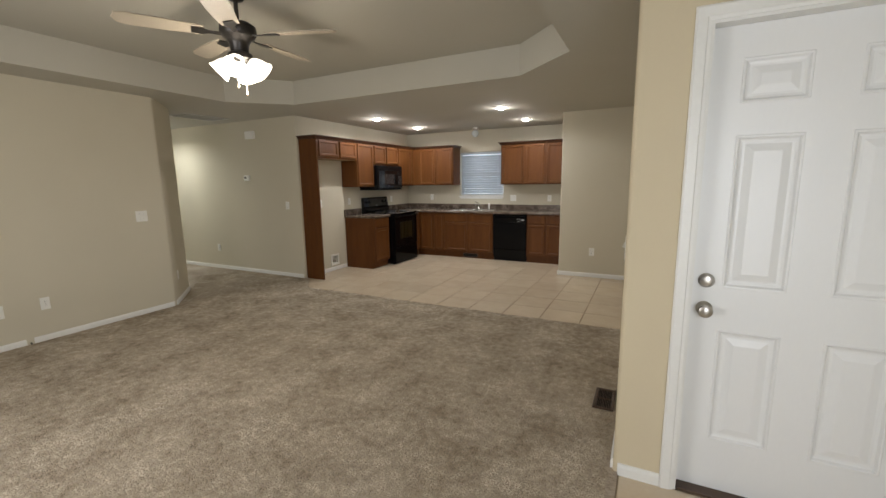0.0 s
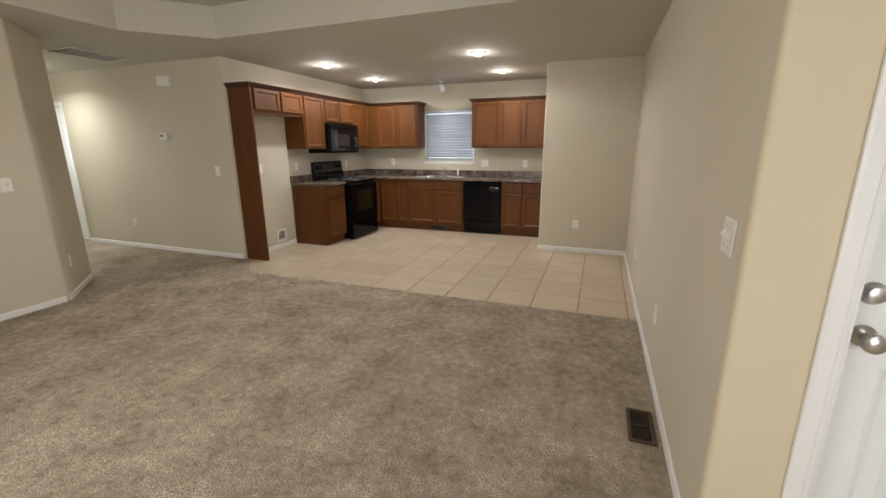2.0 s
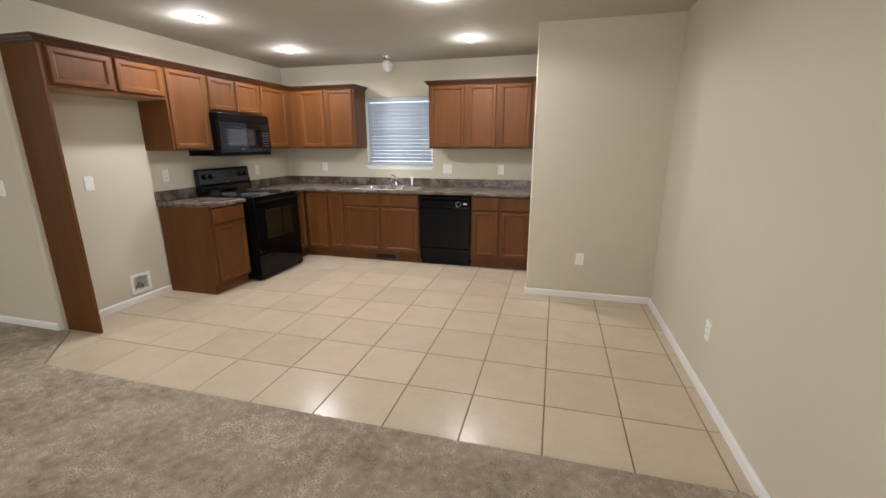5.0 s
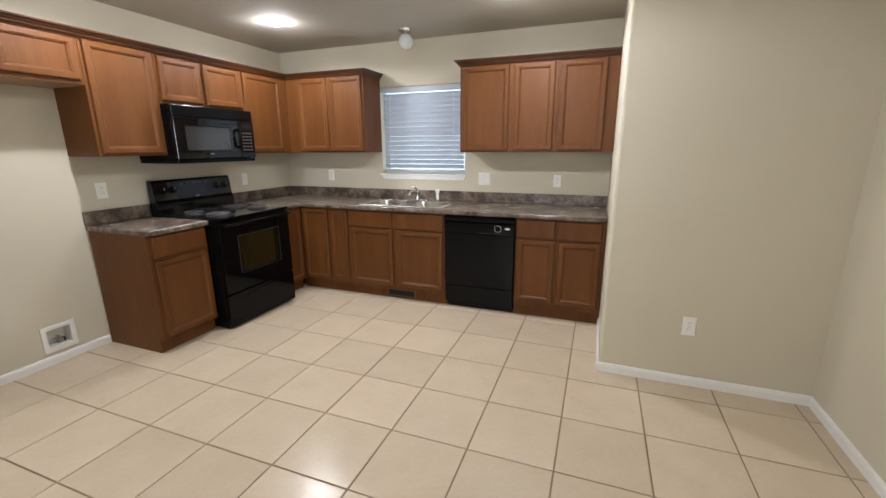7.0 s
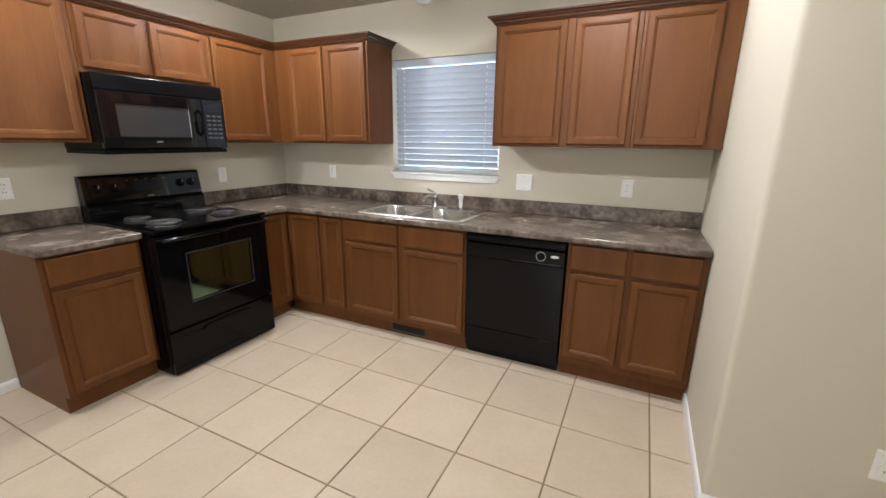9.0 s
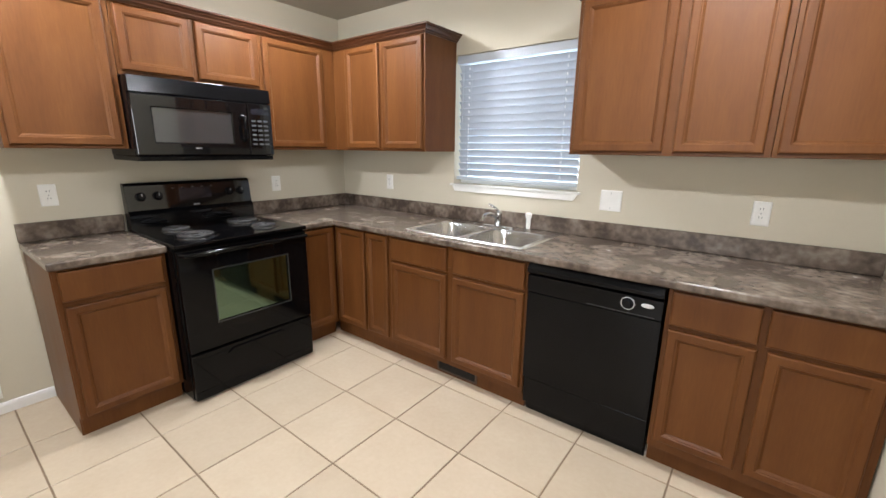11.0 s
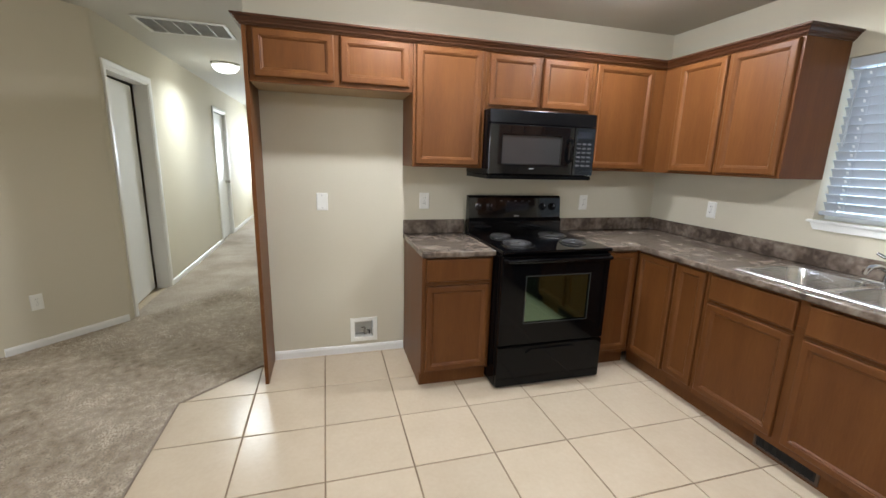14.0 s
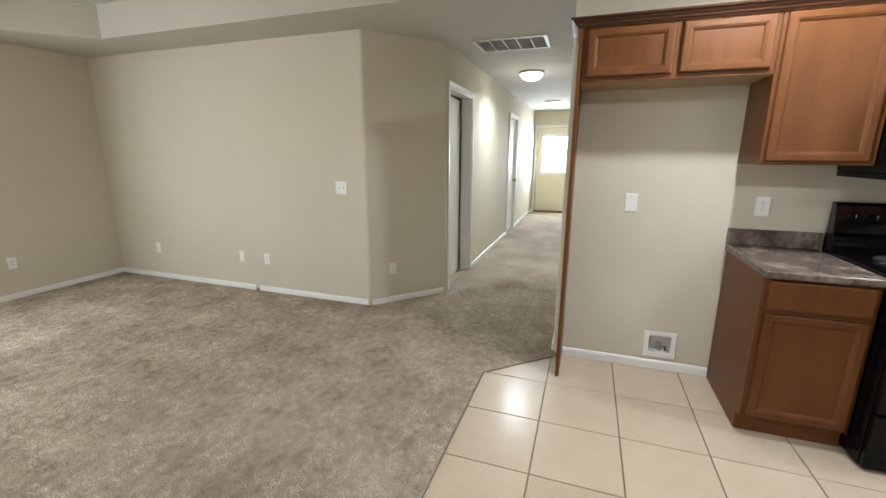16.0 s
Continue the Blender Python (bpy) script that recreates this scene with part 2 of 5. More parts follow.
def cells(bm, us, vs, full, w0, w1, axes="xyz"):
    """A slab made of the cells of a grid for which full(u, v) holds, w0 to w1 thick; only outer faces are made."""
    order = ["xyz".index(a) for a in axes]

    def at(u, v, w):
        p = [0, 0, 0]
        p[order[0]], p[order[1]], p[order[2]] = u, v, w
        return tuple(p)
    verts = {}

    def vert(u, v, w):
        return verts.setdefault((u, v, w), None) or verts.update({(u, v, w): bm.verts.new(at(u, v, w))}) or verts[(u, v, w)]
    nu, nv = len(us) - 1, len(vs) - 1
    on = {(i, j) for i in range(nu) for j in range(nv) if full((us[i] + us[i + 1]) / 2, (vs[j] + vs[j + 1]) / 2)}
    for i, j in on:
        a, b, c, d = us[i], us[i + 1], vs[j], vs[j + 1]
        for w in (w0, w1):
            bm.faces.new([vert(a, c, w), vert(b, c, w), vert(b, d, w), vert(a, d, w)])
        for di, dj, p, q in ((-1, 0, (a, c), (a, d)), (1, 0, (b, c), (b, d)), (0, -1, (a, c), (b, c)), (0, 1, (a, d), (b, d))):
            if (i + di, j + dj) not in on:
                bm.faces.new([vert(*p, w0), vert(*q, w0), vert(*q, w1), vert(*p, w1)])
    bmesh.ops.recalc_face_normals(bm, faces=bm.faces)
    return bm


def rings(bm, m, w, h, profile, fill=True):
    """Rectangles of inset and height lofted into one another: a door, drawer front, plate or tile. m maps (u, v, n)."""
    last = None
    for inset, n in profile:
        ring = [bm.verts.new(m @ Vector((u, v, n))) for u, v in ((inset, inset), (w - inset, inset), (w - inset, h - inset), (inset, h - inset))]
        if last:
            for i in range(4):
                bm.faces.new((last[i], last[(i + 1) % 4], ring[(i + 1) % 4], ring[i]))
        last = ring
    if fill:
        bm.faces.new(last)
    return bm


def lathe(bm, m, profile, seg=24, cap=True):
    """Profile (radius, height) turned round the z axis of m."""
    last = None
    for r, z in profile:
        ring = [bm.verts.new(m @ Vector((r * math.cos(2 * math.pi * k / seg), r * math.sin(2 * math.pi * k / seg), z))) for k in range(seg)]
        if last:
            for k in range(seg):
                bm.faces.new((last[k], last[(k + 1) % seg], ring[(k + 1) % seg], ring[k]))
        elif cap:
            bm.faces.new(ring[::-1])
        last = ring
    if cap:
        bm.faces.new(last)
    return bm


def tube(bm, points, r, seg=10, closed=False):
    points = [Vector(p) for p in points]
    last, first = None, None
    count = len(points)
    for i, p in enumerate(points):
        a = points[i - 1] if (i or closed) else p
        b = points[(i + 1) % count] if (i < count - 1 or closed) else p
        q = (b - a).to_track_quat("Z", "X")
        ring = [bm.verts.new(p + q @ Vector((r * math.cos(2 * math.pi * k / seg), r * math.sin(2 * math.pi * k / seg), 0))) for k in range(seg)]
        if last:
            for k in range(seg):
                bm.faces.new((last[k], last[(k + 1) % seg], ring[(k + 1) % seg], ring[k]))
        first, last = first or ring, ring
    if closed:
        for k in range(seg):
            bm.faces.new((last[k], last[(k + 1) % seg], first[(k + 1) % seg], first[k]))
    else:
        bm.faces.new(first[::-1])
        bm.faces.new(last)
    return bm


def mesh_object(name, bm, mat, smooth=False, bevel=0.0, segments=2):
    bmesh.ops.remove_doubles(bm, verts=bm.verts, dist=0.00002)
    bmesh.ops.recalc_face_normals(bm, faces=bm.faces)
    me = bpy.data.meshes.new(name)
    bm.to_mesh(me)
    bm.free()
    me.materials.append(mat)
    ob = new(name, me)
    if smooth:
        for p in me.polygons:
            p.use_smooth = True
        me.set_sharp_from_angle(angle=radians(38))
    if bevel:
        mod = ob.modifiers.new("bevel", "BEVEL")
        mod.width, mod.segments, mod.limit_method, mod.angle_limit = bevel, segments, "ANGLE", radians(35)
    return ob


def thing(name, label, category, place=(0, 0, 0), group="", kind=""):
    ob = new(name)
    ob.empty_display_size = 0.1
    ob.location = place
    return tagged(ob, label, category, group, kind)


def part(name, bm, mat, parent, label="", smooth=False, bevel=0.0, segments=2):
    """One mesh under a thing or part; its geometry is given in the world, or round the thing's own origin when the thing stands there."""
    ob = mesh_object(name, bm, mat, smooth, bevel, segments)
    ob.parent = parent
    if parent.parent is None and parent.type == "EMPTY":
        ob.matrix_parent_inverse = Matrix.Translation(-parent.location)
    return tagged(ob, label)


def structure(name, bm, mat, label, category, bevel=0.0, smooth=False):
    return tagged(mesh_object(name, bm, mat, smooth, bevel), label, category, kind="structure")


def B():
    return bmesh.new()


def face_x(x, y, z):
    """u along +y, v up, out along +x: things on walls that face the room eastward."""
    return Matrix(((0, 0, 1, x), (1, 0, 0, y), (0, 1, 0, z), (0, 0, 0, 1)))


def face_s(x, y, z):
    """u along +x, v up, out along -y."""
    return Matrix(((1, 0, 0, x), (0, 0, -1, y), (0, 1, 0, z), (0, 0, 0, 1)))


def face_n(x, y, z):
    """u along -x, v up, out along +y."""
    return Matrix(((-1, 0, 0, x), (0, 0, 1, y), (0, 1, 0, z), (0, 0, 0, 1)))


def face_w(x, y, z):
    """u along -y, v up, out along -x."""
    return Matrix(((0, 0, -1, x), (-1, 0, 0, y), (0, 1, 0, z), (0, 0, 0, 1)))


def arc(cx, cy, r, a0, a1, n=6):
    return [(cx + r * math.cos(radians(a0 + (a1 - a0) * k / n)), cy + r * math.sin(radians(a0 + (a1 - a0) * k / n))) for k in range(n + 1)]


# ---- walls ----
XR, YE, YP, XP = 0.31, 2.318, 6.67, -0.81       # right wall, entry wall, pantry front, pantry side
XL, YS = -4.67, -0.23                          # living room west wall, south wall
YH0, YH1, XE = 3.69, 4.87, -12.0               # hallway sides and end
R = 0.022
structure("wall_east", box(B(), XR, 0.45, YE + R, YP - 0.001, -0.02, H), wall_paint, "beige painted wall between living room and kitchen", "wall")
structure("wall_pantry", prism(B(), [(XP, W)] + arc(XP + R, YP + R, R, 180, 270) + [(0.45, YP), (0.45, W)], -0.02, H), wall_paint, "beige painted pantry wall jutting into kitchen", "wall", smooth=True)
structure("wall_entry", cells(B(), [0.45, 0.574, 1.411, 1.9], [-0.02, 2.06, H], lambda u, v: not (0.574 < u < 1.411 and v < 2.06), YE, YE + 0.14, "xzy"), entry_cream, "cream entry wall around white door", "wall")
structure("wall_entry_corner", prism(B(), arc(XR + R, YE + R, R, 180, 270) + [(0.45, YE), (0.45, YE + R - 0.0005), (XR + 0.01, YE + R - 0.0005)], -0.02, H), entry_cream, "cream rounded wall corner beside entry", "wall", smooth=True)
structure("wall_north", cells(B(), [X0 - 0.14, -3.055, -2.145, 0.45], [-0.02, 1.15, 2.005, H], lambda u, v: not (-3.055 < u < -2.145 and 1.15 < v < 2.005), W, W + 0.14, "xzy"), wall_paint, "beige painted kitchen wall with window opening", "wall")
structure("wall_kitchen", prism(B(), [(-6.6, YH1)] + arc(X0 - R, YH1 + R, R, 270, 360) + [(X0, 5.2), (X0 - 0.12, 5.2), (X0 - 0.12, YH1 + 0.12), (-6.6, YH1 + 0.12)], -0.02, H), wall_paint, "beige painted wall between hallway and kitchen", "wall", smooth=True)
structure("wall_range", cells(B(), [5.2, 5.489, 5.623, W], [-0.02, 0.115, 0.239, H], lambda u, v: not (5.489 < u < 5.623 and 0.115 < v < 0.239), X0 - 0.12, X0, "yzx"), wall_paint, "beige painted wall behind range and wall cabinets", "wall")
D5 = (-8.14, -7.385)
structure("wall_hall_north", cells(B(), [XE, D5[0], D5[1], -6.6], [-0.02, 1.995, H], lambda u, v: not (D5[0] < u < D5[1] and v < 1.995), YH1, YH1 + 0.12, "xzy"), wall_paint, "pale painted hallway wall with white doorway", "wall")
structure("wall_west", prism(B(), [(XL, YS)] + arc(XL - 0.05, 3.127, 0.05, 0, 48) + arc(-5.29, 3.64, 0.05, 48, 90) + [(-5.33, YH0), (-5.33, YH0 - 0.12), (-5.24, YH0 - 0.12), (XL - 0.12, 3.05), (XL - 0.12, YS)], -0.02, H), wall_paint, "beige painted living room wall with angled corner", "wall", smooth=True)
D1, D2 = (-6.21, -5.39), (-9.42, -8.66)
structure("wall_hall", cells(B(), [XE, D2[0], D2[1], D1[0], D1[1], -5.33], [-0.02, 2.045, H], lambda u, v: not (v < 2.045 and (D1[0] < u < D1[1] or D2[0] < u < D2[1])), YH0 - 0.12, YH0, "xzy"), wall_paint, "pale painted hallway wall with two doorways", "wall")
structure("wall_hall_end", cells(B(), [YH0 - 0.12, 3.76, 4.66, YH1 + 0.12], [-0.02, 2.05, H], lambda u, v: not (3.76 < u < 4.66 and v < 2.05), XE - 0.12, XE, "yzx"), wall_paint, "beige painted hallway end wall round back door", "wall")
# The foyer opening here is added out of view for the fill lamp.
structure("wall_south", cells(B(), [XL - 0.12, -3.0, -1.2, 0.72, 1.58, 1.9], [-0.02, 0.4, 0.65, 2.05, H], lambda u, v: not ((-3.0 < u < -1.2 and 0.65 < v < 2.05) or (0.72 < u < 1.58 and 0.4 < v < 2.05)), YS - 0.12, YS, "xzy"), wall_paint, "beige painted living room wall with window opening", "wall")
structure("wall_foyer", box(B(), 1.9, 2.02, YS - 0.12, YE + 0.14, -0.02, H), wall_paint, "beige painted foyer wall", "wall")
room = cells(B(), [-7.4, -7.28, -5.36, -5.32], [1.5, 1.62, YH0 - 0.121], lambda u, v: not (-7.28 < u < -5.36 and v > 1.62), -0.02, H)
structure("wall_side_room", room, wall_paint, "plain painted walls of side room", "wall")
structure("wall_far_room", box(B(), D2[0] - 0.4, D2[1] + 0.4, 3.1, 3.2, -0.02, H), wall_paint, "plain painted wall behind far doorway", "wall")

# ---- ceiling with raised octagon ----
TX0, TX1, TY0, TY1, CH = -4.20, -0.22, 0.22, 4.27, 0.55
OCT = [(TX0, TY0 + CH), (TX0 + CH, TY0), (TX1 - CH, TY0), (TX1, TY0 + CH), (TX1, TY1 - CH), (TX1 - CH, TY1), (TX0 + CH, TY1), (TX0, TY1 - CH)]
bm = cells(B(), [XE - 0.12, TX0, TX1, 2.02], [YS - 0.12, TY0, TY1, W + 0.14], lambda u, v: not (TX0 < u < TX1 and TY0 < v < TY1), H, H + 0.1)
for (ax, ay), (bx, by), (cx, cy) in ((OCT[0], OCT[1], (TX0, TY0)), (OCT[3], OCT[2], (TX1, TY0)), (OCT[4], OCT[5], (TX1, TY1)), (OCT[7], OCT[6], (TX0, TY1))):
    prism(bm, [(ax, ay), (bx, by), (cx, cy)], H, H + 0.1)
for i in range(8):
    (ax, ay), (bx, by) = OCT[i], OCT[(i + 1) % 8]
    mx, my = (TX0 + TX1) / 2, (TY0 + TY1) / 2
    out = [(mx + (px - mx) * 1.04, my + (py - my) * 1.04) for px, py in ((bx, by), (ax, ay))]
    prism(bm, [(ax, ay), (bx, by)] + out, H + 0.1, TRAY)
prism(bm, [(mx + (px - mx) * 1.04, my + (py - my) * 1.04) for px, py in OCT], TRAY, TRAY + 0.1)
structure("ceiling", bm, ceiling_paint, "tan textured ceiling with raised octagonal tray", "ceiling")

# ---- floors ----
structure("floor", box(B(), XE - 0.12, 2.02, YS - 0.12, W + 0.14, -0.2, -0.03), grout_mat, "concrete slab under carpet and tile", "floor")
CUT = 4.458
carpet_outline = [(XL - 0.02, YS - 0.02), (0.335, YS - 0.02), (0.335, CUT), (-3.83, CUT), (-4.215, YH1 + 0.01), (-11.0, YH1 + 0.01), (-11.0, YH0 - 0.03), (-5.28, YH0 - 0.03), (XL - 0.02, 3.12)]
bm = prism(B(), carpet_outline, -0.03, 0.008)
bmesh.ops.triangulate(bm, faces=[f for f in bm.faces if len(f.verts) > 4])
structure("floor_carpet", bm, carpet_mat, "worn beige-grey cut pile carpet", "carpet")

# ---- baseboards, door trims ----


def baseboard(m, length, h=0.060):
    """A board with a rounded top, along u."""
    bm = B()
    prof = [(0.0, 0.0), (0.013, 0.0), (0.013, h - 0.018), (0.009, h - 0.004), (0.004, h), (0.0, h)]
    a, b = ([bm.verts.new(m @ Vector((u, v, n))) for n, v in prof] for u in (0, length))
    for i in range(len(prof)):
        j = (i + 1) % len(prof)
        bm.faces.new((a[i], a[j], b[j], b[i]))
    bm.faces.new(a[::-1])
    bm.faces.new(b)
    return structure("baseboard", bm, trim_paint, "white painted wooden baseboard", "baseboard")


ZC = 0.004
baseboard(face_w(XR, YP - 0.013, 0), YP - 0.013 - YE - R)
baseboard(face_s(XP - 0.0118, YP, 0), XR - XP + 0.0118)
baseboard(face_w(XP, 7.45, 0), 7.45 - YP)
baseboard(face_x(X0, 4.937, 0), 5.850 - 4.937)
baseboard(face_s(-11.98, YH1, ZC), 11.98 + D5[0] - 0.05)
baseboard(face_s(D5[1] + 0.05, YH1, ZC), -D5[1] - 0.05 - 4.28 - R)
baseboard(face_x(XL, YS + 0.014, ZC), 1.79 - YS - 0.014)
baseboard(face_x(XL, 1.845, ZC), 3.127 - 1.845)
dx, dy = -5.2565 + 4.6865, 3.677 - 3.164
dl = math.hypot(dx, dy)
ang = math.atan2(dy, dx)
q = Vector((math.cos(ang), math.sin(ang), 0))
nrm = Vector((q.y, -q.x, 0))
baseboard(Matrix(((q.x, 0, nrm.x, -4.6865), (q.y, 0, nrm.y, 3.164), (0, 1, 0, ZC), (0, 0, 0, 1))), dl)
baseboard(face_n(D1[0] - 0.06, YH0, ZC), D1[0] - 0.06 - D2[1] - 0.06)
baseboard(face_n(D2[0] - 0.06, YH0, ZC), D2[0] - 0.06 - XE)
baseboard(face_n(0.33, YS, ZC), 0.33 - XL)
baseboard(face_s(XR + R, YE, 0), 0.515 - XR - R)


def casing(name, m, w, h, label, cw=0.058):
    """Three moulded boards round an opening w wide and h high, standing 15 mm proud."""
    top = thing(name, label, "door casing", m.translation, kind="structure")
    prof = [(0.0, 0.0), (0.0, 0.009), (0.012, 0.011), (0.016, 0.015), (cw - 0.008, 0.017), (cw, 0.012), (cw, 0.0)]
    corners = [((0, 0), (-1, 0)), ((0, h), (-1, 1)), ((w, h), (1, 1)), ((w, 0), (1, 0))]
    for i in range(3):
        bm = B()
        sides = []
        for (cu, cv), (du, dv) in (corners[i], corners[i + 1]):
            sides.append([bm.verts.new(m @ Vector((cu + du * d, cv + dv * d, n))) for d, n in prof])
        a, b = sides
        for k in range(len(prof)):
            j = (k + 1) % len(prof)
            bm.faces.new((a[k], a[j], b[j], b[k]))
        bm.faces.new(a)
        bm.faces.new(b[::-1])
        part("casing_board", bm, trim_paint, top)
    return top


def jamb(top, m, w, h, depth, mat):
    t = 0.012
    bm = B()
    for u0, u1, v0, v1 in ((0, t, 0, h - t), (w - t, w, 0, h - t), (0, w, h - t, h)):
        vs = [m @ Vector((u, v, n)) for u in (u0, u1) for v in (v0, v1) for n in (-depth, 0.002)]
        bv = [bm.verts.new(p) for p in vs]
        for f in ((0, 1, 3, 2), (4, 6, 7, 5), (0, 4, 5, 1), (2, 3, 7, 6), (0, 2, 6, 4), (1, 5, 7, 3)):
            bm.faces.new([bv[i] for i in f])
    return part("jamb", bm, mat, top)


def slab_box(bm, m, u0, u1, v0, v1, n0, n1):
    bv = [bm.verts.new(m @ Vector((u, v, n))) for u in (u0, u1) for v in (v0, v1) for n in (n0, n1)]
    for f in ((0, 1, 3, 2), (4, 6, 7, 5), (0, 4, 5, 1), (2, 3, 7, 6), (0, 2, 6, 4), (1, 5, 7, 3)):
        bm.faces.new([bv[i] for i in f])
    return bm


def six_panel_door(name, m, w, h, label, mat, columns=None, rows=None):
    """A moulded slab with sunk frames and raised fields."""
    top = thing(name, label, "door", m.translation, kind="structure")
    cols = columns or [(0.115, 0.405), (0.51, 0.80)]
    rws = rows or [(0.245, 0.775), (0.965, 1.61), (1.735, 1.91)]
    us = sorted({0, w, *[c for p in cols for c in p]})
    vs = sorted({0, h, *[c for p in rws for c in p]})
    bm = B()
    for n in (0.0,):
        for i in range(len(us) - 1):
            for j in range(len(vs) - 1):
                u, v = (us[i] + us[i + 1]) / 2, (vs[j] + vs[j + 1]) / 2
                if any(a < u < b for a, b in cols) and any(a < v < b for a, b in rws):
                    continue
                bm.faces.new([bm.verts.new(m @ Vector((p, s, n))) for p, s in ((us[i], vs[j]), (us[i + 1], vs[j]), (us[i + 1], vs[j + 1]), (us[i], vs[j + 1]))])
    slab_box(bm, m, 0, w, 0, h, -0.044, -0.0125)
    for (a, b), (c, d) in (((0, 0), (w, 0)), ((w, 0), (w, h)), ((w, h), (0, h)), ((0, h), (0, 0))):
        bm.faces.new([bm.verts.new(m @ Vector(p)) for p in ((a, b, -0.0125), (c, d, -0.0125), (c, d, 0), (a, b, 0))])
    part("slab", bm, mat, top)
    for a, b in cols:
        for c, d in rws:
            mm = m @ Matrix.Translation((a, c, 0))
            bm = rings(B(), mm, b - a, d - c, [(0, 0), (0.004, 0.003), (0.010, 0.002), (0.017, -0.008), (0.027, -0.011), (0.036, -0.011), (0.062, -0.003), (0.066, -0.002)])
            part("panel", bm, mat, top)
    return top


def flush_door(name, m, w, h, label, mat, hinge=-0.001):
    top = thing(name, label, "door", m.translation, kind="structure")
    part("slab", slab_box(B(), m, 0, w, 0, h, -0.035, 0.0), mat, top, bevel=0.002)
    for v in (0.22, h / 2, h - 0.22):
        part("hinge", slab_box(B(), m, hinge - 0.005, hinge + 0.005, v - 0.045, v + 0.045, -0.004, 0.006), nickel, top)
    return top


def knob(name, m, top, mat, deadbolt=False):
    prof = [(0.032, 0), (0.032, 0.006), (0.026, 0.012)]
    prof += [(0.024, 0.02), (0.022, 0.026), (0.016, 0.028)] if deadbolt else [(0.012, 0.016), (0.011, 0.034), (0.018, 0.040), (0.026, 0.048), (0.029, 0.058), (0.026, 0.068), (0.016, 0.073), (0.004, 0.074)]
    return part(name, lathe(B(), m, prof, 28), mat, top, "satin nickel " + name.replace("_", " "), smooth=True)


# entry door
md = face_s(0.586, YE + 0.064, 0.012)
front = six_panel_door("door_1", md, 0.813, 2.035, "white six-panel door, closed, in white casing", door_paint, [(0.112, 0.337), (0.476, 0.701)])
knob("deadbolt", md @ Matrix.Translation((0.055, 0.995, 0)), front, nickel, True)
knob("door_knob", md @ Matrix.Translation((0.055, 0.868, 0)), front, nickel)
# Dark strips draw the shadow line between casing and door as colour.
for u0, u1, v0, v1 in ((0.0, 0.004, 0, 2.035), (0.809, 0.813, 0, 2.035)):
    part("weatherstrip", slab_box(B(), md, u0, u1, v0, v1, 0.0006, 0.006), slot_dark, front, "thin dark strip standing in for shadow at door edge")
part("latch_plate", slab_box(B(), md, -0.0035, -0.001, 0.84, 0.895, -0.03, 0.0015), nickel, front)
c1 = casing("trim_entry", face_s(0.574, YE, 0), 0.837, 2.06, "white moulded casing round entry door")
jamb(c1, face_s(0.574, YE, 0), 0.837, 2.06, 0.14, trim_paint)
structure("threshold", box(B(), 0.588, 1.397, YE + 0.005, YE + 0.12, 0.0005, 0.011), brown_metal, "dark bronze metal threshold under door", "threshold", bevel=0.003)

# hallway doors
c2 = casing("trim_hall_door", face_n(D1[1], YH0, 0), D1[1] - D1[0], 2.045, "white casing round hallway doorway", 0.06)
jamb(c2, face_n(D1[1], YH0, 0), D1[1] - D1[0], 2.045, 0.12, trim_paint)
mh = Matrix.Translation((D1[1] - 0.015, YH0 - 0.085, 0.012)) @ Matrix.Rotation(radians(3.5), 4, "Z") @ Matrix(((-1, 0, 0, 0), (0, 0, 1, 0), (0, 1, 0, 0), (0, 0, 0, 1)))
flush_door("door_2", mh, 0.775, 2.0, "smooth white door standing ajar into dark side room", door_paint, 0.772)
c3 = casing("trim_far_door", face_n(D2[1], YH0, 0), D2[1] - D2[0], 2.045, "white casing round far hallway door", 0.06)
jamb(c3, face_n(D2[1], YH0, 0), D2[1] - D2[0], 2.045, 0.12, trim_paint)
mf = face_n(D2[1] - 0.014, YH0 - 0.035, 0.012)
fd = flush_door("door_3", mf, D2[1] - D2[0] - 0.028, 2.015, "smooth white door, closed, far along hallway", door_paint)
knob("door_knob", mf @ Matrix.Translation((0.67, 0.92, 0)), fd, nickel)

c5 = casing("trim_hall_closet", face_s(D5[0], YH1, 0), D5[1] - D5[0], 1.995, "white casing round hallway closet door", 0.05)
jamb(c5, face_s(D5[0], YH1, 0), D5[1] - D5[0], 1.995, 0.12, trim_paint)
flush_door("door_5", face_s(D5[0] + 0.014, YH1 + 0.045, 0.012), D5[1] - D5[0] - 0.028, 1.965, "smooth white door, closed, beside hallway lamp", door_paint)

# back door with window
bd = thing("door_4", "cream half-glazed back door, closed, bright daylight behind", "door", (XE, 4.21, 0), kind="structure")
part("slab", cells(B(), [3.775, 3.90, 4.53, 4.645], [0.03, 0.95, 1.87, 2.035], lambda u, v: not (3.90 < u < 4.53 and 0.95 < v < 1.87), XE - 0.065, XE - 0.02, "yzx"), door_cream, bd)
part("window_frame", cells(B(), [3.87, 3.91, 4.52, 4.56], [0.92, 0.96, 1.86, 1.90], lambda u, v: not (3.91 < u < 4.52 and 0.96 < v < 1.86), XE - 0.021, XE - 0.008, "yzx"), trim_paint, bd)
gp = part("pane", box(B(), XE - 0.046, XE - 0.040, 3.90, 4.53, 0.95, 1.87), glass, bd, "clear glass")
gp.visible_shadow = False
c4 = casing("trim_back_door", face_x(XE, 3.76, 0), 0.90, 2.05, "cream casing round back door", 0.05)
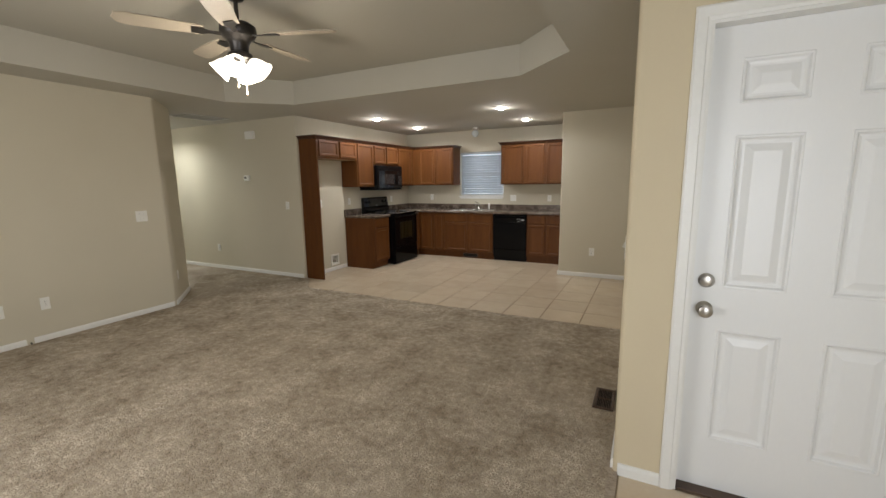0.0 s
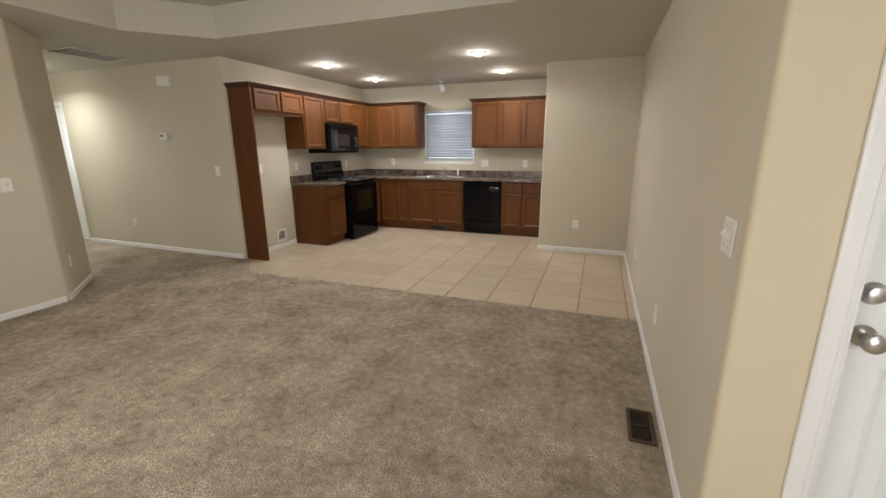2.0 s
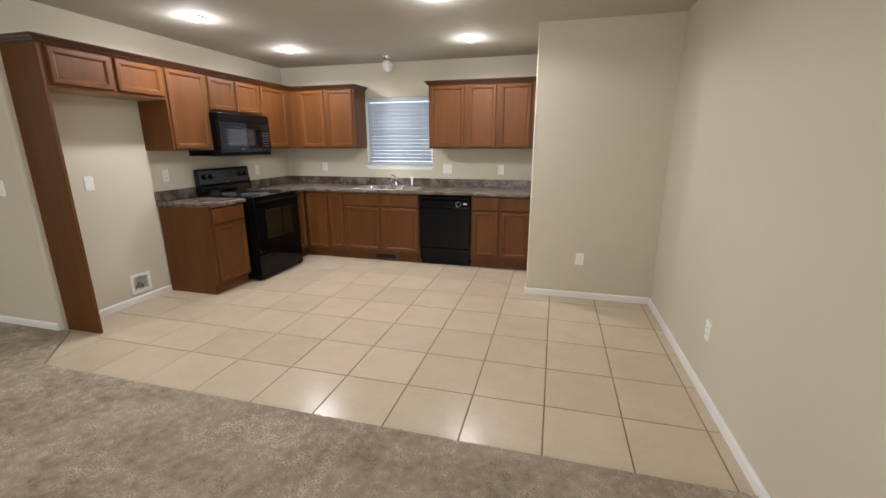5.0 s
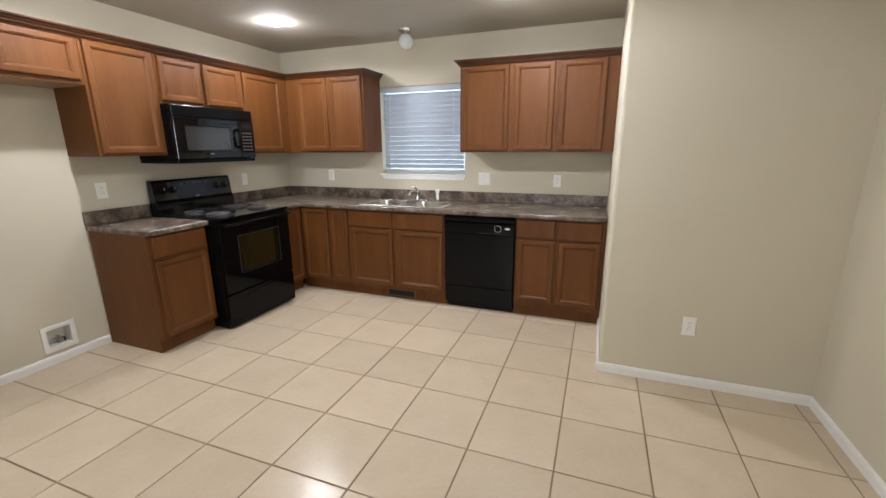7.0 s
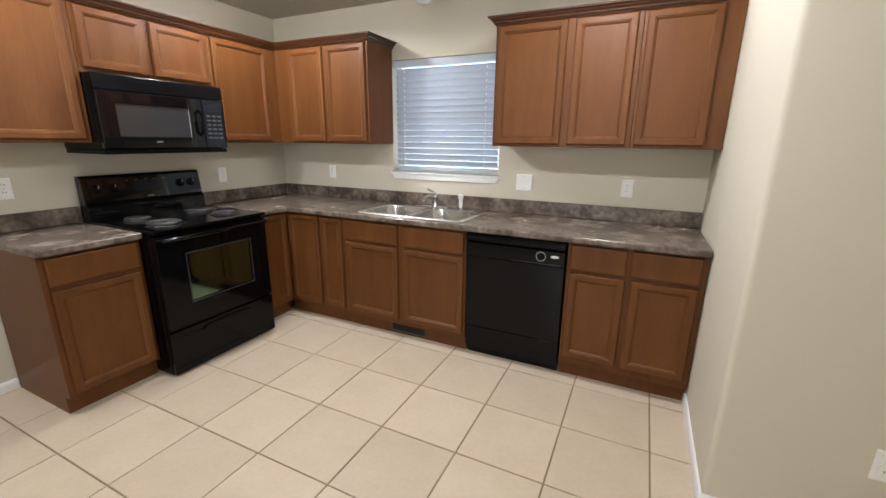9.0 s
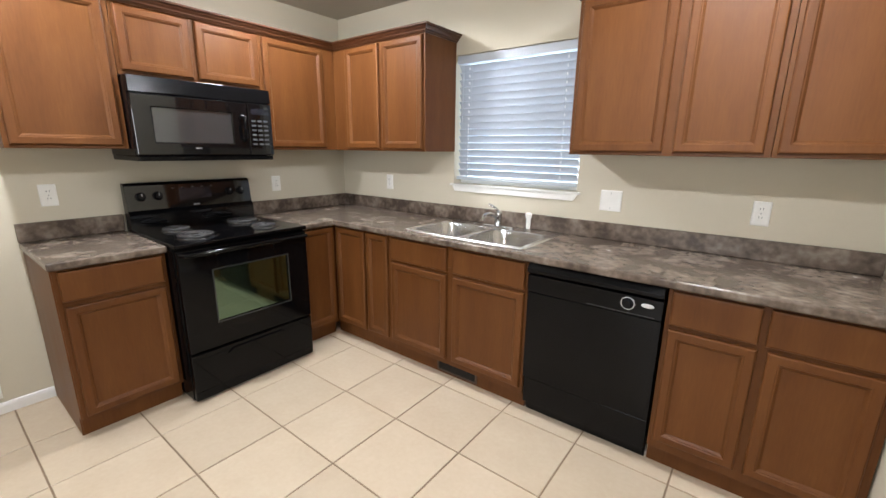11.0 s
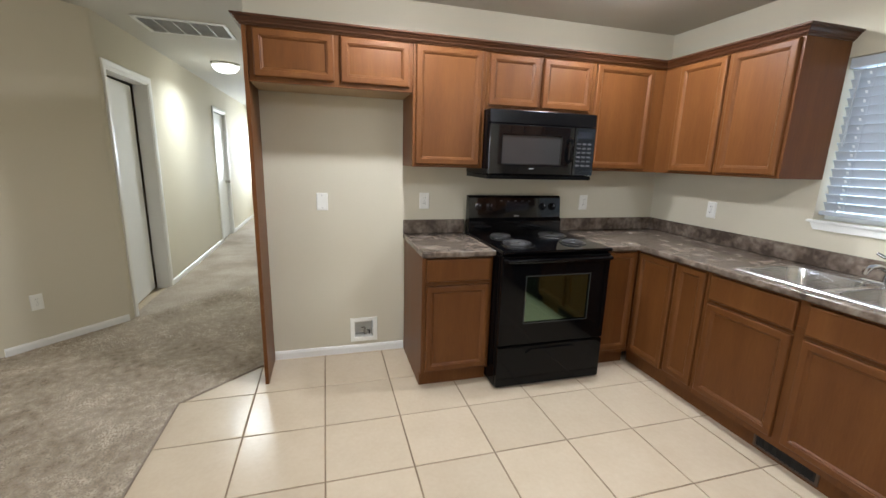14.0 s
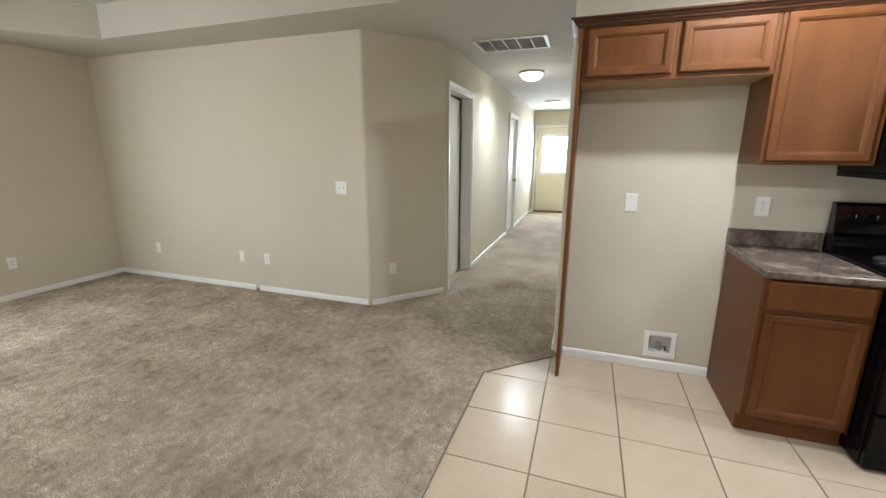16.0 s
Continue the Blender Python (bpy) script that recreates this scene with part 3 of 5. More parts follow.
structure("threshold", box(B(), XE - 0.06, XE + 0.03, 3.765, 4.655, 0, 0.022), brown_metal, "dark wooden threshold under back door", "threshold")

# ---- kitchen cabinets ----
DOOR = [(0, 0), (0, 0.011), (0.003, 0.0175), (0.008, 0.020), (0.034, 0.020), (0.037, 0.0168), (0.041, 0.0164), (0.050, 0.0075)]
DRAWER = [(0, 0), (0, 0.012), (0.003, 0.018), (0.010, 0.020), (0.014, 0.020)]


def cab_door(m, w, h, parent):
    d = part("door", rings(B(), m, w, h, DOOR, fill=False), wood_mat, parent)
    part("panel", rings(B(), m @ Matrix.Translation((0.0495, 0.0495, 0)), w - 0.099, h - 0.099, [(0, 0.002), (0, 0.0076)]), wood_mat, d)
    return d


def drawer_front(m, w, h, parent):
    return part("drawer_front", rings(B(), m, w, h, DRAWER), wood_mat, parent)


def cabinet(name, label, body, doors=(), drawers=(), base=False, group="", hollow=False):
    """body: x0, x1, y0, y1, z0, z1. doors and drawers: (matrix, width, height)."""
    x0, x1, y0, y1, z0, z1 = body
    top = thing(name, label, "cabinet", ((x0 + x1) / 2, (y0 + y1) / 2, 0 if base else z0), group)
    bm = box(B(), x0, x1, y0, y1, z0, 0.72 if hollow else z1)
    if hollow:
        box(bm, x0, x1, y0, y0 + 0.02, 0.7205, z1)
    part("body", bm, wood_mat, top, bevel=0.0015)
    for m, w, h in doors:
        cab_door(m, w, h, top)
    for m, w, h in drawers:
        drawer_front(m, w, h, top)
    return top


UB, UT = 1.372, 2.095
FX, FY = X0 + 0.33, W - 0.33
UG, BG = "wall cabinets", "base cabinets"


def left_doors(spans, z0, z1, x):
    return [(face_x(x, a, z0), b - a, z1 - z0) for a, b in spans]


def back_doors(spans, z0, z1, y):
    return [(face_s(a, y, z0), b - a, z1 - z0) for a, b in spans]


part_panel = thing("refrigerator_panel", "tall reddish-brown wooden refrigerator side panel standing on tile", "cabinet panel", (X0 + 0.17, 4.925, 0))
part("panel", box(B(), X0 + 0.002, FX + 0.006, 4.912, 4.934, 0.0, UT), wood_mat, part_panel, bevel=0.0015)
part("edge_strip", box(B(), FX + 0.0062, FX + 0.0085, 4.9125, 4.9335, 0.001, UT - 0.001), wood_mat, part_panel, bevel=0.0008)
over = cabinet("wall_cabinet", "short two-door brown wooden cabinet above refrigerator space", (X0 + 0.002, FX, 4.936, 5.834, 1.806, UT), left_doors([(4.963, 5.382), (5.418, 5.812)], 1.832, 2.076, FX), group=UG)
part("underside", box(B(), X0 + 0.004, FX - 0.022, 4.939, 5.831, 1.8045, 1.8058), pale_ply, over, "pale unfinished plywood")
cabinet("wall_cabinet", "tall single-door brown wooden wall cabinet beside microwave", (X0 + 0.002, FX, 5.836, 6.299, UB, UT), left_doors([(5.853, 6.272)], 1.388, 2.078, FX), group=UG)
cabinet("wall_cabinet", "short two-door brown wooden cabinet above microwave", (X0 + 0.002, FX, 6.301, 7.068, 1.742, UT), left_doors([(6.318, 6.660), (6.692, 7.055)], 1.764, 2.072, FX), group=UG)
cabinet("wall_cabinet", "single-door brown wooden wall cabinet in corner", (X0 + 0.002, FX, 7.070, W - 0.002, UB, UT), left_doors([(7.088, 7.552)], 1.388, 2.074, FX), group=UG)
cabinet("wall_cabinet", "two-door brown wooden wall cabinet beside window", (FX + 0.002, -3.05, FY, W - 0.002, UB, UT), back_doors([(-3.80, -3.46), (-3.428, -3.068)], 1.388, 2.076, FY), group=UG)
cabinet("wall_cabinet", "two-door brown wooden wall cabinet beside window", (-2.085, -1.263, FY, W - 0.002, UB, UT), back_doors([(-2.065, -1.655), (-1.612, -1.288)], 1.388, 2.076, FY), group=UG)
cabinet("wall_cabinet", "single-door brown wooden wall cabinet beside pantry wall", (-1.261, XP - 0.003, FY, W - 0.002, UB, UT), back_doors([(-1.245, -0.90)], 1.388, 2.076, FY), group=UG)

# crown mouldings, mitred along each run
CROWN = [(0.0, 0.0), (0.005, 0.0), (0.009, 0.008), (0.016, 0.011), (0.018, 0.019), (0.029, 0.028), (0.033, 0.036), (0.043, 0.039), (0.045, 0.049), (0.0, 0.049)]


def crown(path, label):
    """path: points of the run with the outward offsets (dx, dy) for each step of the profile."""
    bm = B()
    loops = [[bm.verts.new((x + ox * d, y + oy * d, 2.082 + z)) for d, z in CROWN] for (x, y), (ox, oy) in path]
    for a, b in zip(loops, loops[1:]):
        for k in range(len(CROWN)):
            j = (k + 1) % len(CROWN)
            bm.faces.new((a[k], a[j], b[j], b[k]))
    bm.faces.new(loops[0])
    bm.faces.new(loops[-1][::-1])
    ob = mesh_object("crown_moulding", bm, wood_dark)
    return tagged(ob, label, "crown moulding")


crown([((X0 + 0.003, 4.911), (0, -1)), ((FX + 0.007, 4.911), (1, -1)), ((FX + 0.007, FY - 0.002), (1, -1)), ((-3.049, FY - 0.002), (1, -1)), ((-3.049, W - 0.003), (1, 0))], "dark brown stepped crown moulding along wall cabinets")
crown([((-2.086, W - 0.003), (-1, 0)), ((-2.086, FY - 0.002), (-1, -1)), ((XP - 0.004, FY - 0.002), (0, -1))], "dark brown stepped crown moulding on wall cabinets")

# base cabinets
CT, BT = 0.893, 0.855
BX, BY = X0 + 0.60, W - 0.60
TK = 0.10


def base_cabinet(label, x0, x1, y0, y1, doors, drawers, front, hollow=False):
    top = cabinet("base_cabinet", label, (x0, x1, y0, y1, TK, BT), doors, drawers, True, BG, hollow)
    if front == "x":
        part("toe_kick", box(B(), x0, x1 - 0.045, y0, y1, 0, TK - 0.001), wood_mat, top)
    else:
        part("toe_kick", box(B(), x0, x1, y0 + 0.045, y1, 0, TK - 0.001), wood_mat, top)
    return top


lb = base_cabinet("brown wooden base cabinet with one door and drawer", X0 + 0.016, BX, 5.858, 6.300, left_doors([(5.876, 6.282)], 0.118, 0.676, BX), left_doors([(5.876, 6.282)], 0.700, 0.842, BX), "x")
ep = part("end_panel", prism(B(), [(X0 + 0.0155, 0), (BX - 0.045, 0), (BX - 0.045, TK), (BX, TK), (BX, BT), (X0 + 0.0155, BT)], 0, 0.006), wood_mat, lb)
ep.data.transform(Matrix(((1, 0, 0, 0), (0, 0, 1, 5.8515), (0, 1, 0, 0), (0, 0, 0, 1))))
cb = base_cabinet("brown wooden corner base cabinet with folding doors", X0 + 0.016, BX, 7.068, BY, left_doors([(7.088, 7.362)], 0.125, 0.842, BX), [], "x")
part("body", box(B(), X0 + 0.016, BX + 0.33, BY + 0.001, W - 0.016, TK, BT), wood_mat, cb)
part("toe_kick", box(B(), BX - 0.045, BX + 0.33, BY + 0.045, W - 0.016, 0, TK - 0.001), wood_mat, cb)
for mm, ww, hh in back_doors([(-3.655, -3.355)], 0.125, 0.842, BY):
    cab_door(mm, ww, hh, cb)
base_cabinet("narrow brown wooden base cabinet with full-height door", BX + 0.332, -3.118, BY, W - 0.016, back_doors([(-3.335, -3.132)], 0.135, 0.842, BY), [], "y")
sb = base_cabinet("brown wooden sink base cabinet with two doors", -3.116, -2.136, BY, W - 0.016, back_doors([(-3.098, -2.65), (-2.604, -2.152)], 0.138, 0.676, BY), back_doors([(-3.098, -2.65), (-2.604, -2.152)], 0.695, 0.840, BY), "y", True)
base_cabinet("brown wooden base cabinet with two doors and drawers", -1.508, XP - 0.006, BY, W - 0.016, back_doors([(-1.490, -1.190), (-1.160, -0.842)], 0.145, 0.676, BY), back_doors([(-1.490, -1.195), (-1.172, -0.842)], 0.695, 0.842, BY), "y")

# toe-kick register under the sink
kv = thing("toe_kick_register", "small dark brown metal register in cabinet toe kick", "vent", (-2.6, BY + 0.045, 0.05))
# Thin dark sheet carries the shade inside the opening as colour.
part("duct", box(B(), -2.739, -2.461, BY + 0.0425, BY + 0.0445, 0.024, 0.081), slot_dark, kv, "dark sheet for shade behind register slats")
part("frame", cells(B(), [-2.75, -2.738, -2.462, -2.45], [0.015, 0.025, 0.080, 0.090], lambda u, v: not (-2.738 < u < -2.462 and 0.025 < v < 0.080), BY + 0.036, BY + 0.044, "xzy"), brown_metal, kv)
for k in range(12):
    part("slat", box(B(), -2.73 + 0.0225 * k, -2.724 + 0.0225 * k, BY + 0.038, BY + 0.042, 0.025, 0.080), slot_dark, kv)

# ---- countertops ----
SX0, SX1, SY0, SY1 = -3.0, -2.21, 7.425, 7.885
CF = 0.645
left_top = thing("countertop", "short brown mottled laminate countertop with backsplash", "countertop", (X0 + 0.3, 6.07, BT))
part("top", box(B(), X0 + 0.002, X0 + CF, 5.842, 6.302, BT + 0.001, CT), counter_mat, left_top, bevel=0.009, segments=3)
part("backsplash", box(B(), X0 + 0.002, X0 + 0.022, 5.842, 6.302, CT + 0.0005, 0.990), counter_mat, left_top, bevel=0.003)
main_top = thing("countertop", "long L-shaped brown mottled laminate countertop with backsplash", "countertop", (-2.5, W - 0.3, BT))
part("top", cells(B(), [X0 + 0.002, X0 + CF, SX0, SX1, XP - 0.004], [7.066, W - CF, SY0, SY1, W - 0.002], lambda u, v: (u < X0 + CF or v > W - CF) and not (SX0 < u < SX1 and SY0 < v < SY1), BT + 0.001, CT), counter_mat, main_top, bevel=0.009, segments=3)
part("backsplash", box(B(), X0 + 0.002, X0 + 0.022, 7.066, W - 0.023, CT + 0.0005, 0.990), counter_mat, main_top, bevel=0.003)
part("backsplash", box(B(), X0 + 0.002, XP - 0.004, W - 0.022, W - 0.002, CT + 0.0005, 0.990), counter_mat, main_top, bevel=0.003)

# ---- sink ----
sink = thing("kitchen_sink", "double-bowl stainless steel sink set in laminate countertop", "sink", (-2.605, 7.66, CT))


def round_rect(x0, x1, y0, y1, r, z, n=5):
    pts = []
    for cx, cy, a0 in ((x1 - r, y1 - r, 0), (x0 + r, y1 - r, 90), (x0 + r, y0 + r, 180), (x1 - r, y0 + r, 270)):
        pts += [(cx + r * math.cos(radians(a0 + 90 * k / n)), cy + r * math.sin(radians(a0 + 90 * k / n)), z) for k in range(n + 1)]
    return pts


def loft(bm, loops, close=True):
    last = None
    for loop in loops:
        ring = [bm.verts.new(p) for p in loop]
        if last:
            for k in range(len(ring)):
                j = (k + 1) % len(ring)
                bm.faces.new((last[k], last[j], ring[j], ring[k]))
        last = ring
    if close:
        bm.faces.new(last)
    return bm


RX0, RX1, RY0, RY1 = -3.022, -2.188, 7.405, 7.925
bowls = [(-2.992, -2.622, 7.437, 7.815), (-2.588, -2.218, 7.437, 7.815)]
rim = cells(B(), [RX0 + 0.012, bowls[0][0], bowls[0][1], bowls[1][0], bowls[1][1], RX1 - 0.012], [RY0 + 0.012, 7.437, 7.815, RY1 - 0.012], lambda u, v: not (7.437 < v < 7.815 and any(b[0] < u < b[1] for b in bowls)), CT + 0.004, CT + 0.0065)
loft(rim, [round_rect(RX0, RX1, RY0, RY1, 0.02, CT + 0.0008), round_rect(RX0 + 0.006, RX1 - 0.006, RY0 + 0.006, RY1 - 0.006, 0.018, CT + 0.006), round_rect(RX0 + 0.013, RX1 - 0.013, RY0 + 0.013, RY1 - 0.013, 0.012, CT + 0.0062)], close=False)
part("rim", rim, steel, sink)
for b in bowls:
    bm = loft(B(), [round_rect(b[0] - 0.004, b[1] + 0.004, b[2] - 0.004, b[3] + 0.004, 0.03, CT + 0.0068), round_rect(b[0] + 0.004, b[1] - 0.004, b[2] + 0.004, b[3] - 0.004, 0.080, CT + 0.002),
                    round_rect(b[0] + 0.014, b[1] - 0.014, b[2] + 0.014, b[3] - 0.014, 0.085, CT - 0.10), round_rect(b[0] + 0.03, b[1] - 0.03, b[2] + 0.03, b[3] - 0.03, 0.08, CT - 0.14), round_rect(b[0] + 0.07, b[1] - 0.07, b[2] + 0.07, b[3] - 0.07, 0.05, CT - 0.15)])
    bowl = part("bowl", bm, bowl_steel, sink, smooth=True)
    mx, my = (b[0] + b[1]) / 2, (b[2] + b[3]) / 2
    part("drain", lathe(B(), Matrix.Translation((mx, my, CT - 0.1495)), [(0.045, 0), (0.045, 0.004), (0.036, 0.003), (0.03, 0.001)], 20), chrome, bowl, smooth=True)
faucet = thing("faucet", "chrome single-lever kitchen faucet on sink rim", "faucet", (-2.605, 7.868, CT + 0.0065))
fm = Matrix.Translation((-2.605, 7.868, CT + 0.0065))
part("base_plate", loft(B(), [round_rect(-2.72, -2.49, 7.842, 7.894, 0.025, CT + 0.0066), round_rect(-2.72, -2.49, 7.842, 7.894, 0.025, CT + 0.014), round_rect(-2.712, -2.498, 7.85, 7.886, 0.018, CT + 0.018)]), chrome, faucet, smooth=True)
part("column", lathe(B(), fm, [(0.026, 0.01), (0.024, 0.03), (0.022, 0.07), (0.024, 0.085), (0.020, 0.10), (0.008, 0.107)], 20), chrome, faucet, smooth=True)
part("spout", tube(B(), [(-2.605, 7.86, CT + 0.06), (-2.605, 7.82, CT + 0.085), (-2.603, 7.76, CT + 0.105), (-2.60, 7.70, CT + 0.105), (-2.60, 7.67, CT + 0.090), (-2.60, 7.665, CT + 0.072)], 0.012, 12), chrome, faucet, smooth=True)
part("lever", tube(B(), [(-2.605, 7.868, CT + 0.108), (-2.625, 7.862, CT + 0.128), (-2.668, 7.85, CT + 0.150)], 0.008, 10), chrome, faucet, smooth=True)
spray = thing("sink_sprayer", "white plastic side sprayer standing in sink rim", "sprayer", (-2.39, 7.868, CT + 0.0065))
part("collar", lathe(B(), Matrix.Translation((-2.39, 7.868, CT + 0.0066)), [(0.024, 0), (0.024, 0.006), (0.016, 0.014)], 18), chrome, spray, smooth=True)
part("head", lathe(B(), Matrix.Translation((-2.39, 7.868, CT + 0.018)), [(0.012, 0), (0.014, 0.03), (0.013, 0.06), (0.019, 0.075), (0.021, 0.095), (0.015, 0.102)], 18), plate_plastic, spray, "white plastic", smooth=True)

# ---- range ----
RY_0, RY_1, RF = 6.306, 7.062, -3.555
stove = thing("range", "black freestanding electric range with four coil burners", "range", (-3.95, 6.684, 0))
part("body", box(B(), X0 + 0.02, RF - 0.03, RY_0, RY_1, 0.014, 0.880), black_gloss, stove, bevel=0.003)
part("cooktop", box(B(), X0 + 0.09, RF + 0.008, RY_0 - 0.001, RY_1 + 0.001, 0.881, 0.903), black_gloss, stove, bevel=0.006, segments=3)
bgd = part("backguard", prism(B(), [(X0 + 0.02, 0.881), (X0 + 0.105, 0.881), (X0 + 0.105, 0.985), (X0 + 0.088, 1.010), (X0 + 0.070, 1.158), (X0 + 0.055, 1.172), (X0 + 0.02, 1.172)], RY_0 + 0.004, RY_1 - 0.004), black_glass, stove, bevel=0.003)
bgd.data.transform(Matrix(((1, 0, 0, 0), (0, 0, 1, 0), (0, 1, 0, 0), (0, 0, 0, 1))))
bgd.data.flip_normals()
slope = math.degrees(math.atan2(0.018, 0.148))
for ky in (6.385, 6.475, 6.905, 6.985):
    mk = Matrix.Translation((X0 + 0.080, ky, 1.09)) @ Matrix.Rotation(radians(90 - slope), 4, "Y")
    kn = part("knob", lathe(B(), mk, [(0.027, 0), (0.027, 0.004), (0.021, 0.006), (0.020, 0.022), (0.017, 0.026)], 22), black_satin, stove, smooth=True)
    part("marker", box(B(), X0 + 0.108, X0 + 0.111, ky - 0.002, ky + 0.002, 1.095, 1.112), grey_mark, kn)
part("display", rings(B(), face_x(X0 + 0.0795, 6.60, 1.058) @ Matrix.Rotation(radians(-slope), 4, "X"), 0.19, 0.07, [(0, 0), (0.002, 0.004), (0.006, 0.004)]), blue_display, stove, "dark blue digital display")
for k in range(5):
    for z, w in ((1.130, 0.016), (1.072, 0.012)):
        part("marking", slab_box(B(), face_x(X0 + 0.0795, 6.555, 0), 0.058 * k, 0.058 * k + w, z, z + 0.004, 0.0, 0.008 - (z - 1.01) * 0.1216), key_grey, stove)
part("badge", box(B(), X0 + 0.0885, X0 + 0.0915, 6.668, 6.706, 1.018, 1.026), grey_mark, stove)
for bx, by, br in ((-3.73, 6.485, 0.100), (-4.0, 6.485, 0.076), (-3.73, 6.885, 0.076), (-4.0, 6.885, 0.100)):
    pan = part("drip_pan", lathe(B(), Matrix.Translation((bx, by, 0.9032)), [(br + 0.012, 0), (br + 0.011, 0.004), (br + 0.005, 0.005), (br - 0.004, 0.0005), (0.02, 0.0004)], 32), pan_metal, stove, "dark worn metal drip pan", smooth=True)
    turns = 4.0
    pts = [(bx + (0.022 + (br - 0.027) * k / 96) * math.cos(2 * math.pi * turns * k / 96), by + (0.022 + (br - 0.027) * k / 96) * math.sin(2 * math.pi * turns * k / 96), 0.913) for k in range(97)]
    part("coil", tube(B(), pts, 0.0068, 6), coil_mat, pan, "dark coil element", smooth=True)
ov = part("oven_door", cells(B(), [RY_0 + 0.004, 6.472, 6.918, RY_1 - 0.004], [0.298, 0.440, 0.742, 0.868], lambda u, v: not (6.472 < u < 6.918 and 0.440 < v < 0.742), RF - 0.028, RF + 0.004, "yzx"), black_gloss, stove, bevel=0.005, segments=3)
part("window", box(B(), RF - 0.020, RF - 0.004, 6.471, 6.919, 0.439, 0.743), oven_glass, ov, "dark reflective oven glass")
part("window_trim", cells(B(), [6.467, 6.475, 6.915, 6.923], [0.435, 0.443, 0.739, 0.747], lambda u, v: not (6.475 < u < 6.915 and 0.443 < v < 0.739), RF + 0.003, RF + 0.0055, "yzx"), oven_trim, ov, "thin pale window border")
hb = tube(B(), [(RF + 0.002, RY_0 + 0.02, 0.848), (RF + 0.040, RY_0 + 0.03, 0.848), (RF + 0.046, RY_0 + 0.06, 0.848), (RF + 0.046, RY_1 - 0.06, 0.848), (RF + 0.040, RY_1 - 0.03, 0.848), (RF + 0.002, RY_1 - 0.02, 0.848)], 0.013, 12)
part("handle", hb, black_gloss, ov, "black bar handle", smooth=True)
dr = part("drawer", box(B(), RF - 0.028, RF + 0.003, RY_0 + 0.004, RY_1 - 0.004, 0.016, 0.288), black_gloss, stove, bevel=0.006, segments=3)
part("drawer_pull", loft(B(), [[(RF + 0.0032, 6.50 + u, 0.238 + v) for u, v in ((0, 0), (0.37, 0), (0.34, 0.026), (0.03, 0.026))], [(RF + 0.013, 6.505 + u, 0.240 + v) for u, v in ((0, 0), (0.36, 0), (0.33, 0.022), (0.03, 0.022))]]), black_gloss, dr)
for fx, fy in ((X0 + 0.06, 6.34), (X0 + 0.06, 7.03), (RF - 0.06, 6.34), (RF - 0.06, 7.03)):
    part("foot", lathe(B(), Matrix.Translation((fx, fy, 0)), [(0.018, 0), (0.018, 0.008), (0.010, 0.010), (0.010, 0.0145)], 12), black_satin, stove)

# ---- microwave ----
MY0, MY1, MZ0, MZ1, MF = 6.304, 7.064, 1.309, 1.738, -3.855
mw = thing("microwave", "black over-the-range microwave hung under wall cabinet", "microwave", (-4.08, 6.684, MZ0))
part("body", box(B(), X0 + 0.004, MF - 0.03, MY0, MY1, MZ0 + 0.028, MZ1), black_satin, mw, bevel=0.003)
part("base_vent", box(B(), X0 + 0.004, MF - 0.005, MY0 + 0.003, MY1 - 0.003, MZ0, MZ0 + 0.027), black_satin, mw, bevel=0.004)
vg = part("vent_grille", prism(B(), [(MF - 0.029, 1.655), (MF + 0.004, 1.655), (MF - 0.004, 1.737), (MF - 0.029, 1.737)], MY0, MY1), black_satin, mw, bevel=0.003)
vg.data.transform(Matrix(((1, 0, 0, 0), (0, 0, 1, 0), (0, 1, 0, 0), (0, 0, 0, 1))))
vg.data.flip_normals()
mdoor = part("door", cells(B(), [MY0 + 0.001, 6.395, 6.808, 6.905], [MZ0 + 0.03, 1.408, 1.585, 1.651], lambda u, v: not (6.395 < u < 6.808 and 1.408 < v < 1.585), MF - 0.029, MF + 0.006, "yzx"), black_glass, mw, bevel=0.006, segments=3)
part("window", box(B(), MF - 0.02, MF - 0.002, 6.394, 6.809, 1.407, 1.586), micro_glass, mdoor, "dark reflective glass")
part("handle", tube(B(), [(MF + 0.004, 6.872, 1.425), (MF + 0.034, 6.872, 1.44), (MF + 0.040, 6.872, 1.50), (MF + 0.034, 6.872, 1.56), (MF + 0.004, 6.872, 1.575)], 0.011, 10), black_gloss, mdoor, smooth=True)
part("badge", box(B(), MF + 0.0062, MF + 0.0075, 6.585, 6.62, 1.375, 1.382), grey_mark, mdoor)
mpanel = part("control_panel", box(B(), MF - 0.029, MF + 0.005, 6.908, MY1 - 0.001, MZ0 + 0.03, 1.651), black_glass, mw, bevel=0.004)
part("display", box(B(), MF + 0.005, MF + 0.0065, 6.93, 7.035, 1.585, 1.62), blue_display, mpanel)
for r in range(6):
    for c in range(3):
        part("button", box(B(), MF + 0.005, MF + 0.0068, 6.928 + 0.039 * c, 6.956 + 0.039 * c, 1.40 + 0.028 * r, 1.412 + 0.028 * r), key_grey, mpanel)

